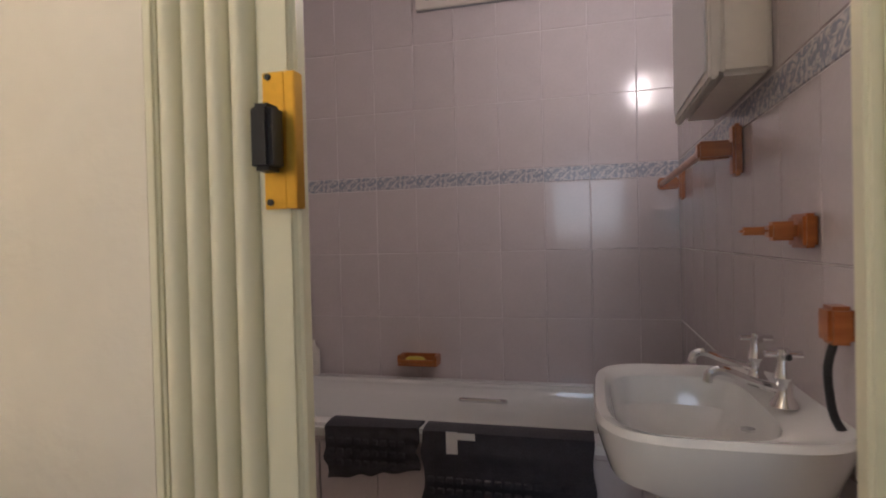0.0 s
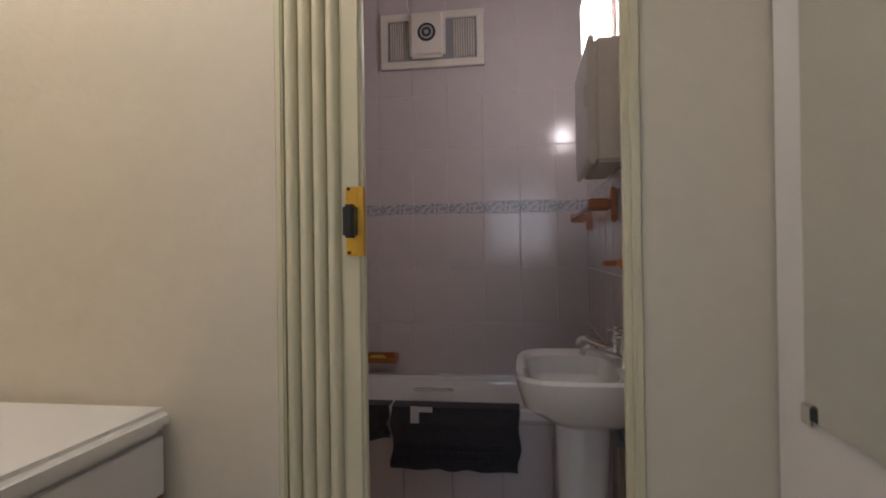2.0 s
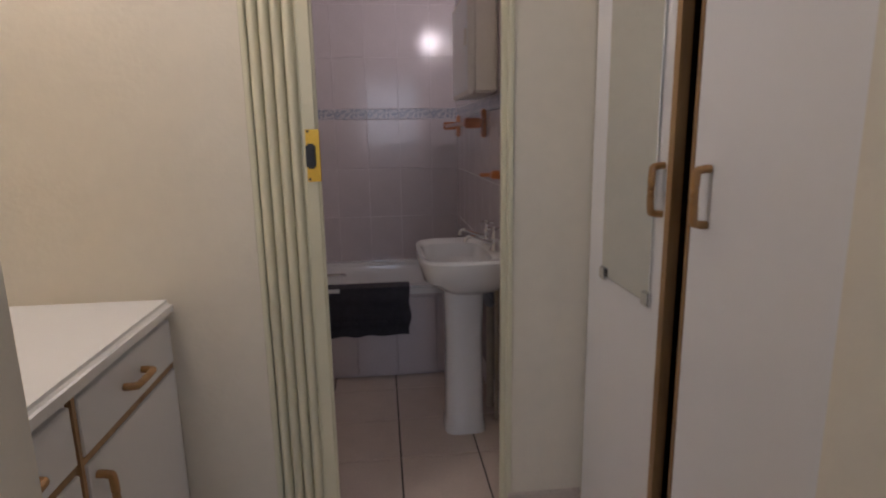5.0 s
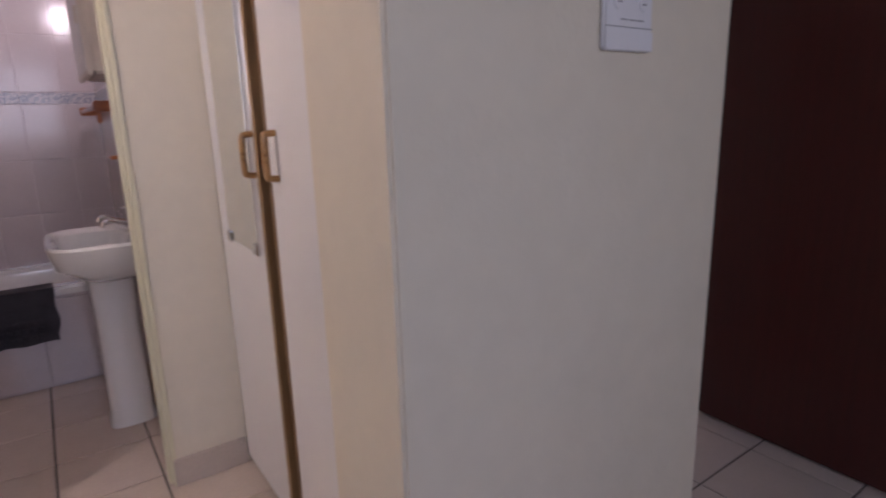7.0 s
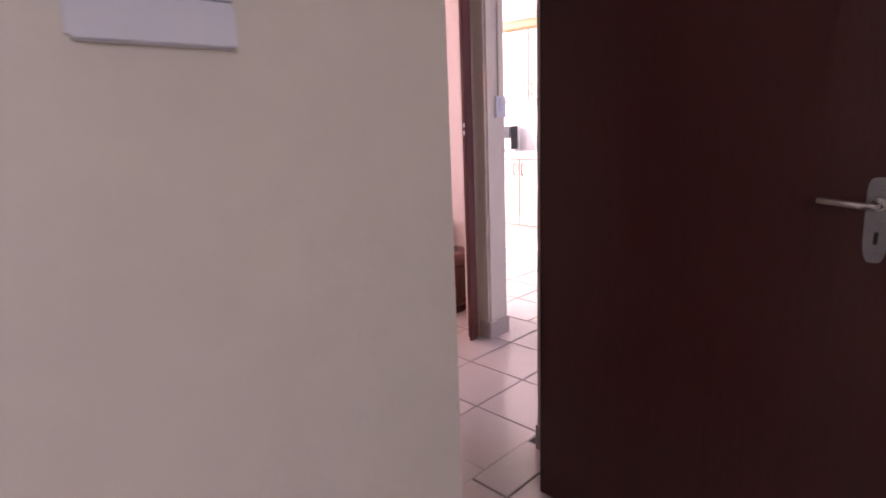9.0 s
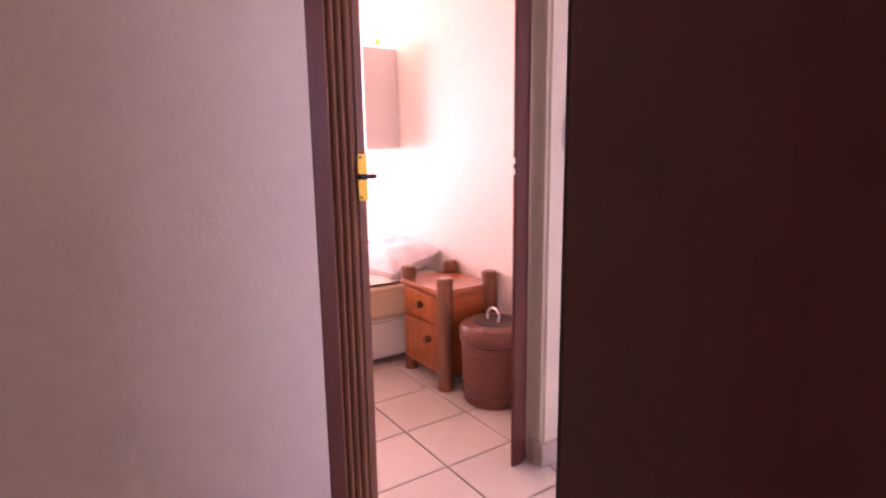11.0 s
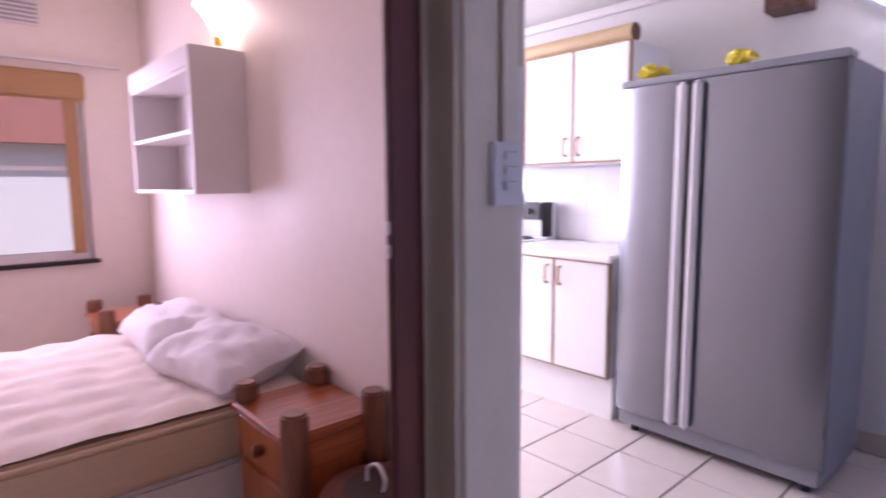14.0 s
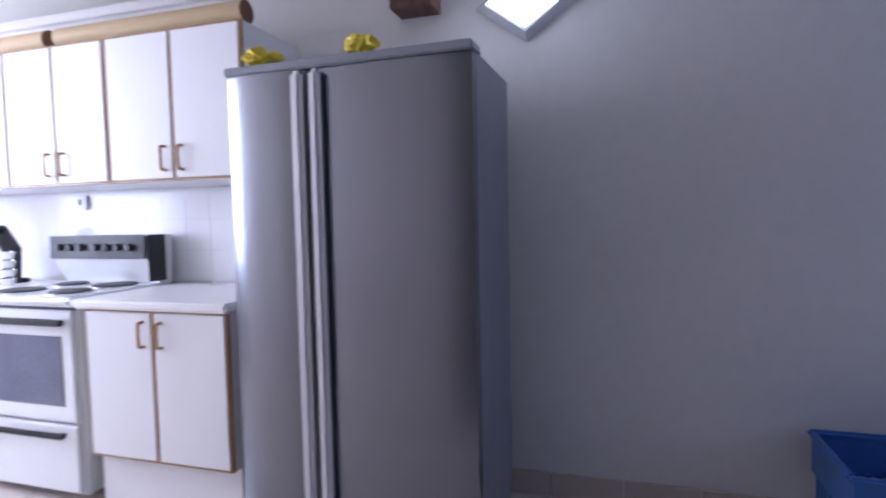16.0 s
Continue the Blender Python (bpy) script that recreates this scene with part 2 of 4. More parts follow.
def lathe(c, prof, n=32, sx=1.0, sy=1.0):
    """A turned shape about the upright axis through c from (radius, height) rows."""
    bm = bmesh.new(); rings = []
    for r, z in prof:
        rings.append([bm.verts.new((c[0] + sx * r * math.cos(k * math.tau / n), c[1] + sy * r * math.sin(k * math.tau / n), c[2] + z)) for k in range(n)])
    for a, b in zip(rings, rings[1:]):
        for k in range(n):
            bm.faces.new((a[k], a[(k + 1) % n], b[(k + 1) % n], b[k]))
    if prof[0][0] > 1e-4: bm.faces.new(rings[0][::-1])
    if prof[-1][0] > 1e-4: bm.faces.new(rings[-1])
    bmesh.ops.remove_doubles(bm, verts=bm.verts[:], dist=1e-5)
    return bm


def mesh_of(name, bm, material, smooth=True):
    me = bpy.data.meshes.new(name); bmesh.ops.recalc_face_normals(bm, faces=bm.faces[:]); bm.to_mesh(me); bm.free()
    me.materials.append(material)
    if smooth:
        me.polygons.foreach_set("use_smooth", [True] * len(me.polygons)); me.set_sharp_from_angle(angle=radians(35))
    return me


def thing(name, base, label, category, group=""):
    ob = new(name); ob.location = base; OFF[ob] = Vector(base); ob.empty_display_size = .1
    return tagged(ob, label, category, group)


def part(name, bm, material, parent, label=""):
    bmesh.ops.translate(bm, verts=bm.verts[:], vec=-OFF[parent])
    ob = new(name, mesh_of(name, bm, material)); ob.parent = parent; OFF[ob] = OFF[parent]
    return tagged(ob, label) if label else ob


def solo(name, bm, material, label, category, group=""):
    return tagged(new(name, mesh_of(name, bm, material)), label, category, group)


def setting(name, bm, material, label=""):
    ob = new(name, mesh_of(name, bm, material)); OFF[ob] = Vector((0, 0, 0))
    return tagged(ob, label or name.replace("_", " "), name.split("_")[0], kind="structure")


def wall_with_hole(axis, a0, a1, t0, t1, z1, hole):
    """A wall along axis from a0 to a1, thickness t0 to t1, with an opening (h0, h1, low, high)."""
    h0, h1, lo, hi = hole; rows = [(a0, h0, 0, z1), (h1, a1, 0, z1), (h0, h1, hi, z1)] + ([(h0, h1, 0, lo)] if lo > 0 else [])
    rows = [r for r in rows if r[1] - r[0] > .001]
    return B(*[(p, t0, za, q, t1, zb) if axis == "x" else (t0, p, za, t1, q, zb) for p, q, za, zb in rows])


# ---- walls, floors and ceilings ----
H1, H2 = 2.62, 2.36
setting("ground", B((-60, -60, -.4, 60, 60, -.16)), EARTH, "paved ground outside the flat")
setting("floor_bathroom", B((-2.4, -3.75, -.15, 2.0, 2.2, -.006)), FGROUT, "grouted screed under beige floor tiles")
setting("floor_hall", B((2.0, -3.75, -.15, 5.5, 3.85, -.006), (.6, 2.2, -.15, 2.0, 3.85, -.006)), FGROUT, "dark grouted screed under cream tiles")
setting("wall_bath_north", B((-1.88, 2.0345, 0, .25, 2.16, H1)), GROUT, "grouted bathroom wall behind mauve tiles")
setting("wall_bath_east", B((.1045, .10, 0, .23, 2.0345, H1)), GROUT, "grouted bathroom side wall behind mauve tiles")
setting("wall_bath_west", B((-1.88, .10, 0, -1.77, 2.0345, H1)), PALE, "bathroom end wall")
setting("wall_bath_south", wall_with_hole("x", -2.4, .25, 0, .10, H1, (-.735, 0, 0, 2.06)), CREAM, "cream painted wall with the bathroom doorway")
bw = setting("wall_wardrobe_end", B((.14, -1.29, 0, .93, -1.03, H1), bev=.006), CREAM, "cream painted wall end beside the wardrobe")
setting("wall_wardrobe_back", B((.84, -1.03, 0, .93, .22, H1), (.25, 0, 0, .84, .10, H1)), CREAM, "cream wall behind the wardrobe")
setting("wall_room_west", B((-2.5, -3.75, 0, -2.4, .1, H1)), CREAM, "cream bedroom wall")
setting("wall_room_stub", B((-2.4, -1.06, 0, -.80, -.94, H1), bev=.006), CREAM, "cream stub wall beside the dresser")
setting("wall_room_south", wall_with_hole("x", -2.4, 2.0, -3.75, -3.65, H1, (-1.05, .45, 1.0, 2.1)), CREAM, "cream wall with a window")
setting("wall_room_east", B((2.03, -3.75, 0, 2.08, -.71, H1)), CREAM, "cream wall behind the open door")
setting("wall_hall_door", wall_with_hole("x", .93, 2.08, -.71, -.64, H1, (1.06, 2.018, 0, 2.05)), PALE, "wall with the bedroom doorway")
setting("wall_hall_north", wall_with_hole("x", .93, 2.75, .22, .40, H1, (1.875, 2.7499, 0, 2.08)), PALE, "pale hall wall with the folding door opening")
setting("wall_pier", B((2.7505, .205, 0, 2.91, .335, H1), bev=.012, seg=3), CREAM, "pale plastered pier beside the doorway")
setting("wall_bedroom_east", B((2.86, .337, 0, 2.912, .42, H1), (2.86, .42, 0, 3.17, .49, H1), (3.17, .49, 0, 3.205, 3.70, H1)), PALE, "pale wall between bedroom and kitchen")
setting("wall_bedroom_west", B((.5, .40, 0, .6, 3.70, H1)), PALE, "pale bedroom wall")
setting("wall_bedroom_north", wall_with_hole("x", .6, 3.22, 3.70, 3.82, H1, (1.62, 2.83, .82, 1.96)), PALE, "pale wall with the bedroom window")
setting("wall_kitchen_north", wall_with_hole("x", 3.22, 5.4, 3.70, 3.82, H1, (3.4, 4.3, .9, 2.05)), GREYWALL, "white kitchen wall with a window")
setting("wall_kitchen_east", B((5.28, -3.75, 0, 5.4, 3.70, H1)), GREYWALL, "white painted kitchen wall with soft sheen")
setting("wall_living_south", wall_with_hole("x", 2.08, 5.28, -3.56, -3.45, H1, (2.9, 4.9, .7, 2.15)), GREYWALL, "white wall with a large window")
setting("ceiling_bath", B((-2.5, -3.75, H1, 2.08, 2.2, H1 + .1)), CEIL, "white ceiling")
setting("ceiling_bedroom", B((.5, .3, H1 + .002, 3.2, 3.82, H1 + .1)), CEIL, "white ceiling")
setting("ceiling_kitchen", B((3.2045, -3.6, H2, 5.28, 3.70, H2 + .1), (2.08, -3.6, H2, 3.2045, .205, H2 + .1), (2.91, .205, H2, 3.2045, .42, H2 + .1)), CEIL, "white kitchen ceiling")
setting("trim_cornice", B((5.25, 1.0, 2.30, 5.279, 3.69, 2.33), bev=.004), SHELFW, "thin cornice strip along the kitchen ceiling")
for nm, x0, x1, lo, hi, y0, y1 in (("window_1", -1.05, .45, 1.0, 2.1, -3.73, -3.67), ("window_2", 1.62, 2.83, .82, 1.96, 3.74, 3.80), ("window_3", 3.4, 4.3, .9, 2.05, 3.74, 3.80), ("window_4", 2.9, 4.9, .7, 2.15, -3.54, -3.48)):
    w = tagged(new(nm), "white framed window with clear panes", "window", kind="structure"); OFF[w] = Vector((0, 0, 0)); xm = (x0 + x1) / 2; zm = lo + (hi - lo) * .5
    part("window_frame", B((x0, y0, lo, x0 + .05, y1, hi), (x1 - .05, y0, lo, x1, y1, hi), (x0 + .05, y0, lo, x1 - .05, y1, lo + .05), (x0 + .05, y0, hi - .05, x1 - .05, y1, hi), (xm - .02, y0 + .01, lo + .05, xm + .02, y1 - .01, hi - .05), (x0 + .05, y0 + .014, zm - .013, xm - .02, y1 - .014, zm + .013), (xm + .02, y0 + .014, zm - .013, x1 - .05, y1 - .014, zm + .013)), FRAMEW, w)
    for a, b in ((x0 + .05, xm - .02), (xm + .02, x1 - .05)):
        for c, d in ((lo + .05, zm - .013), (zm + .013, hi - .05)):
            pn = part("pane", B((a, (y0 + y1) / 2 - .002, c, b, (y0 + y1) / 2 + .002, d)), glassm, w); pn.visible_shadow = False
    if nm == "window_2":
        part("window_sill", B((x0 - .03, 3.66, lo - .03, x1 + .03, 3.735, lo - .002), bev=.006), BLACKP, w, "dark narrow window sill")
setting("backdrop_house_wall", B((-3, 7.2, -.16, 9, 7.4, 1.75)), OUTWALL, "white plastered house wall outside the window")
setting("backdrop_house_roof", B((-3, 7.0, 1.75, 9, 7.5, 2.6)), OUTROOF, "red tiled roof edge outside the window")


def tile_field(parent, name, material, corner, du, dv, u, v, nu, nv, gap, thick, keep=None, edge=.0022):
    """Tiles of size u x v set out from a corner along du and dv, each its own bevelled piece on shared mesh data."""
    du, dv, corner = Vector(du), Vector(dv), Vector(corner); nrm = du.cross(dv)
    bm = B((gap / 2, gap / 2, -thick, u - gap / 2, v - gap / 2, 0))
    top = [e for e in bm.edges if all(abs(w.co.z) < 1e-6 for w in e.verts)]
    bmesh.ops.bevel(bm, geom=top, offset=edge, segments=1, affect="EDGES")
    me = mesh_of(name, bm, material, False); rot = Matrix((du, dv, nrm)).transposed().to_4x4()
    for i in range(nu):
        for j in range(nv):
            p = corner + du * (i * u) + dv * (j * v)
            if keep and not keep(p + du * u / 2 + dv * v / 2): continue
            ob = new(name, me); ob.parent = parent; ob.matrix_basis = Matrix.Translation(p) @ rot


# ---- bathroom ----
def tap(x, y, z):
    t = thing("basin_tap", (x, y, z), "chrome pillar tap with cross head on basin", "tap", "basin taps")
    part("body", lathe((x, y, z), [(.022, 0), (.020, .006), (.013, .016), (.012, .042), (.015, .047), (.010, .065), (.008, .08)]), CHROME, t)
    part("spout", pipe([(x, y, z + .025), (x - .05, y, z + .04), (x - .09, y, z + .055), (x - .11, y, z + .05), (x - .115, y, z + .035)], .008), CHROME, t)
    hd = bmesh.new(); tube((x - .028, y, z + .085), (x + .028, y, z + .085), .0055, bm=hd); tube((x, y - .028, z + .085), (x, y + .028, z + .085), .0055, bm=hd); tube((x, y, z + .075), (x, y, z + .094), .010, bm=hd)
    part("handle", hd, CHROME, t)


def rounded(bm_out, c, rows, n=48, e=4.0):
    """Closed skin through superellipse rings (half x, half y, dx, z)."""
    rings = []
    for hx, hy, dx, z in rows:
        ring = []
        for k in range(n):
            a = k * math.tau / n; ca, sa = math.cos(a), math.sin(a)
            ring.append(bm_out.verts.new((c[0] + dx + hx * math.copysign(abs(ca) ** (2 / e), ca), c[1] + hy * math.copysign(abs(sa) ** (2 / e), sa), c[2] + z)))
        rings.append(ring)
    for a, b in zip(rings, rings[1:]):
        for k in range(n): bm_out.faces.new((a[k], a[(k + 1) % n], b[(k + 1) % n], b[k]))
    bm_out.faces.new(rings[0][::-1]); bm_out.faces.new(rings[-1])
    return bm_out


bx, by = -.072, .545
basin = thing("washbasin", (bx, by, 0), "white porcelain pedestal washbasin with rounded rim", "basin")
part("bowl", rounded(bmesh.new(), (bx, by, 0), [(.08, .09, .02, .635), (.12, .15, .02, .662), (.165, .218, 0, .708), (.182, .242, 0, .765), (.186, .248, 0, .79), (.182, .242, 0, .80), (.165, .225, 0, .797), (.125, .195, -.03, .785), (.115, .18, -.03, .73), (.08, .12, -.03, .685), (.02, .03, -.03, .672)]), PORC, basin)
part("pedestal", rounded(bmesh.new(), (bx + .008, by + .095, 0), [(.088, .095, 0, 0), (.086, .092, 0, .03), (.08, .086, 0, .06), (.076, .082, 0, .40), (.085, .095, 0, .67)]), PORC, basin)
part("overflow", lathe((.0, by, .74), [(.012, 0), (.012, .004)], 16), CHROME, basin)
tap(.045, .505, .797); tap(.045, .665, .797)

tub = thing("bathtub", (-.83, 1.6, 0), "white built-in bathtub with moulded grips", "bathtub")
tb = B((-1.765, 1.17, .44, .095, 1.25, .485), (-1.765, 1.95, .40, .095, 2.028, .44), (-1.765, 1.25, .44, -1.66, 1.95, .485), (-.02, 1.25, .44, .095, 1.95, .485))
bmesh.ops.bevel(tb, geom=tb.edges[:], offset=.012, segments=2, affect="EDGES")
part("rim", tb, PORC, tub)
sh = bmesh.new(); rr = []
for (x0, y0, x1, y1, z) in ((-1.67, 1.245, -.015, 1.955, .436), (-1.65, 1.262, -.03, 1.94, .40), (-1.55, 1.31, -.12, 1.89, .16), (-1.48, 1.36, -.2, 1.84, .11)):
    rr.append([sh.verts.new(p) for p in ((x0, y0, z), (x1, y0, z), (x1, y1, z), (x0, y1, z))])
for a, b in zip(rr, rr[1:]):
    for k in range(4): sh.faces.new((a[k], a[(k + 1) % 4], b[(k + 1) % 4], b[k]))
sh.faces.new(rr[-1]); bmesh.ops.bevel(sh, geom=[e for e in sh.edges if len(e.link_faces) == 2], offset=.045, segments=4, affect="EDGES", clamp_overlap=True)
part("shell", sh, PORC, tub)
for gy in (1.915,):
    part("grip", pipe([(-.835, gy, .372), (-.815, gy - .03, .382), (-.655, gy - .03, .382), (-.635, gy, .372)], .010), CHROME, tub, "chrome grab grip")
part("panel", B((-1.765, 1.19, 0, .10, 1.215, .44)), WALLTILE, tub, "tiled front panel of bathtub")
for i in range(9):
    part("panel_tile", B((-1.765 + i * .205, 1.178, .012, -1.765 + i * .205 + .201, 1.190, .425), bev=.002, seg=1), WALLTILE, tub)
tp = thing("bath_tap", (-1.60, 1.6, .485), "chrome bath mixer tap on tub end", "tap")
part("body", tube((-1.69, 1.55, .53), (-1.69, 1.75, .53), .022, bev=.006), CHROME, tp); part("stem", tube((-1.69, 1.65, .484), (-1.69, 1.65, .53), .018), CHROME, tp)
part("spout", pipe([(-1.69, 1.65, .53), (-1.62, 1.65, .55), (-1.56, 1.65, .53)], .014), CHROME, tp)
solo("bath_bottle", lathe((-1.60, 1.985, .441), [(.03, 0), (.035, .01), (.035, .12), (.02, .14), (.014, .15), (.014, .17)]), PLASTW, "ivory plastic bottle on tub corner", "bottle")


def mat_over_tub(name, x0, x1, low, label, tilt=0.0):
    t = thing(name, ((x0 + x1) / 2, 1.17, .487), label, "bath mat"); bm = bmesh.new(); prof = []
    for k in range(5): prof.append((1.245 - .085 * k / 4, .491 + .004 * math.sin(k)))
    for k in range(1, 15): prof.append((1.158 + .005 * math.sin(k * 1.3), .488 - (.488 - low) * k / 14))
    nx, grid = 28, []
    for i in range(nx + 1):
        u = i / nx; x = x0 + (x1 - x0) * u
        grid.append([bm.verts.new((x + .01 * math.sin(j * .7 + x0 * 9) * (j / 18), y - .004 * math.sin(i * 1.1 + j * .3) * (j > 4), z + tilt * (u - .5) * (j / 18) + .004 * math.sin(i * .8) * (j > 4))) for j, (y, z) in enumerate(prof)])
    for a, b in zip(grid, grid[1:]):
        for j in range(len(prof) - 1): bm.faces.new((a[j], b[j], b[j + 1], a[j + 1]))
    bmesh.ops.recalc_face_normals(bm, faces=bm.faces[:]); bmesh.ops.solidify(bm, geom=bm.faces[:], thickness=.012)
    part("cloth", bm, FABRIC, t)
    for s in range(3):
        z = low + .03 + s * .035
        for i in range(int((x1 - x0 - .05) / .03)):
            part("rib", B((x0 + .02 + i * .03, 1.136, z, x0 + .043 + i * .03, 1.146, z + .02), bev=.004, seg=1), FABRIC, t)
    return t


m1 = mat_over_tub("bath_mat", -.785, -.262, .235, "dark slate bath mat hung over tub edge")
part("label", B((-.70, 1.132, .43, -.665, 1.136, .497), (-.665, 1.132, .475, -.61, 1.136, .495)), LABELW, m1, "white cloth care label")
mat_over_tub("bath_mat", -1.12, -.80, .335, "dark slate ribbed mat folded over tub", .05)

sd = thing("soap_dish", (-1.075, 2.03, .51), "varnished pine soap dish on tiled wall", "soap dish")
part("tray", B((-1.147, 1.95, .505, -.957, 2.03, .517), (-1.147, 1.95, .517, -1.132, 2.03, .555), (-.972, 1.95, .517, -.957, 2.03, .555), (-1.132, 1.95, .517, -.972, 1.962, .535), (-1.132, 2.018, .517, -.972, 2.03, .555), bev=.003), PINE, sd)
solo("soap_bar", lathe((-1.07, 1.99, .518), [(.001, 0), (.03, .002), (.04, .012), (.03, .024), (.001, .027)], 24, 1.25, .6), SOAP, "yellow soap bar in pine dish", "soap")

tr = thing("towel_rail", (.06, 1.6, 1.27), "varnished pine towel rail with wall brackets", "towel rail")
for y in (.99, 1.86):
    part("bracket", B((.078, y - .022, 1.222, .10, y + .022, 1.348), bev=.006), PINE, tr); part("arm", B((.0, y - .018, 1.265, .078, y + .018, 1.31), bev=.006), PINE, tr)
part("rail", tube((.015, .99, 1.287), (.015, 1.86, 1.287), .011), PINE, tr)
rh = thing("toilet_roll_holder", (.06, .72, 1.05), "varnished pine towel ring holder on wall", "holder")
part("bracket", B((.078, .505, 1.055, .10, .585, 1.112), bev=.005), PINE, rh); part("arm", B((.035, .528, 1.068, .078, .562, 1.100), bev=.006), PINE, rh); part("peg", B((-.008, .534, 1.078, .035, .556, 1.092), bev=.005), PINE, rh)
hb = thing("toothbrush_holder", (.085, .46, .9), "varnished pine wall block above basin", "holder")
part("block", B((.066, .375, .92, .10, .42, .975), bev=.006), PINE, hb); part("cord", pipe([(.08, .40, .92), (.07, .395, .88), (.075, .39, .82), (.09, .39, .79)], .006), BLACKP, hb, "dark flexible cord")

mc = thing("medicine_cabinet", (.02, 1.0, 1.36), "ivory plastic medicine cabinet with white door", "cabinet")
part("body", B((.001, .722, 1.402, .10, 1.20, 1.80), bev=.010, seg=3), PLASTW, mc)
cd = part("door", B((-.020, .715, 1.395, -.001, 1.207, 1.807), bev=.005), PLASTW, mc); part("panel", B((-.0235, .735, 1.415, -.0205, 1.187, 1.787), bev=.001), WHITELAM, cd, "white inset door panel"); part("catch", B((-.034, .725, 1.585, -.024, .748, 1.65), bev=.003), PLASTW, cd)
bl = thing("bathroom_light", (.06, 1.0, 1.9), "lit opal glass wall light above cabinet", "wall lamp")
part("base", B((.085, .95, 1.83, .10, 1.05, 2.06), bev=.005), PLASTW, bl); gsh = part("shade", lathe((.035, 1.0, 1.815), [(.001, 0), (.035, .008), (.047, .03), (.050, .19), (.040, .225), (.001, .235)]), LAMPGLASS, bl, "lit white glass shade"); gsh.visible_shadow = False
vt = thing("bathroom_vent", (-.74, 2.03, 2.3), "ivory wall vent with extractor fan", "vent")
part("backing", B((-1.03, 2.015, 2.16, -.445, 2.03, 2.47)), GREYP, vt)
part("frame", B((-1.03, 1.995, 2.16, -.445, 2.013, 2.20), (-1.03, 1.995, 2.43, -.445, 2.013, 2.47), (-1.03, 1.995, 2.20, -.99, 2.013, 2.43), (-.485, 1.995, 2.20, -.445, 2.013, 2.43), bev=.003), PLASTW, vt)
for k in range(9):
    for x in (-.975 + k * .0135, -.625 + k * .0135 + .012): part("slat", B((x, 1.998, 2.21, x + .006, 2.013, 2.42)), PLASTW, vt)
fb = part("fan_box", B((-.86, 1.94, 2.20, -.655, 1.994, 2.45), bev=.02, seg=3), PLASTW, vt)
for r in (.05, .038, .026, .014): part("fan_ring", tube((-.755, 1.935 - .001 * (5 - r * 100), 2.335), (-.755, 1.94, 2.335), r, n=28), BLACKP if r in (.05, .026) else GREYP, fb)
part("pull_cord", pipe([(-.85, 1.96, 2.45), (-.87, 1.97, 2.52), (-.85, 1.99, 2.60)], .004), PLASTW, vt)
wp = thing("waste_pipe", (.06, .72, 0), "painted waste pipes beside pedestal", "pipe")
part("pipe", pipe([(.07, .73, .03), (.07, .73, .3), (.07, .73, .55)], .017), PIPE, wp); part("pipe", pipe([(.085, .66, 0), (.085, .66, .3), (.085, .66, .6)], .009), PIPE, wp)
part("trap", pipe([(.0, .69, .60), (.04, .70, .55), (.07, .71, .52), (.06, .73, .60), (.09, .74, .62)], .018), GREYP, wp)


def folding_door(x0, x1, y, z1, n, rib, panel, brass, label, xl):
    """Concertina door pushed together against its jamb, with a lead panel and latch."""
    t = thing("folding_door", ((x0 + x1) / 2, y, 0), label, "folding door"); w = (xl - x0) / n
    for k in range(n):
        c = x0 + w * (k + .5); bm = bmesh.new(); prof = []
        for a in range(9):
            s = a / 8 * math.pi; prof.append((c - w * .48 * math.cos(s), y - .028 * math.sin(s) ** .7))
        lo = [bm.verts.new((px, py, .012)) for px, py in prof] + [bm.verts.new((c + w * .48, y + .03, .012)), bm.verts.new((c - w * .48, y + .03, .012))]
        hi = [bm.verts.new((v.co.x, v.co.y, z1)) for v in lo]
        for i in range(len(lo)): bm.faces.new((lo[i], lo[(i + 1) % len(lo)], hi[(i + 1) % len(lo)], hi[i]))
        bm.faces.new(lo[::-1]); bm.faces.new(hi); part("fold", bm, rib, t)
    lead = part("lead_panel", B((xl, y - .02, .012, x1, y + .012, z1), bev=.008, seg=3), panel, t)
    return t, lead


fd, lead = folding_door(-.716, -.547, .018, 2.05, 4, CREAMGLOSS, CREAMGLOSS, BRASS, "cream vinyl concertina door folded open with brass latch", -.595)
lt = part("latch_plate", B((-.582, -.006, 1.118, -.5565, -.0025, 1.26), (-.5565, -.006, 1.118, -.545, .012, 1.26), bev=.001), BRASS, lead, "brass latch plate")
part("thumb_turn", B((-.580, -.036, 1.155, -.556, -.006, 1.222), bev=.005), BLACKP, lead, "black thumb turn")
for z in (1.125, 1.255): part("screw", tube((-.575, -.0085, z), (-.575, -.0055, z), .0035, n=10), BLACKP, lead)
setting("trim_bath_jamb", B((-.7345, -.004, 0, -.7175, .06, 2.06), bev=.004), CREAMGLOSS, "cream strip beside the folding door")
setting("trim_bath_jamb_right", B((-.030, .02, 0, -.001, .05, 2.06), (-.018, -.006, 0, -.0012, .02, 2.06), bev=.004), CREAMGLOSS, "cream strike strip of the bathroom doorway")


# ---- first bedroom ----
def bow_handle(t, x, y, z, axis, length, material, out, r=.009, name="handle"):
    """A D-shaped handle standing off a face along out."""
    o = Vector(out); d = Vector(axis) * length / 2; c = Vector((x, y, z))
    return part(name, pipe([c - d, c - d * .96 + o * .7, c - d * .75 + o, c + d * .75 + o, c + d * .96 + o * .7, c + d], r), material, t)


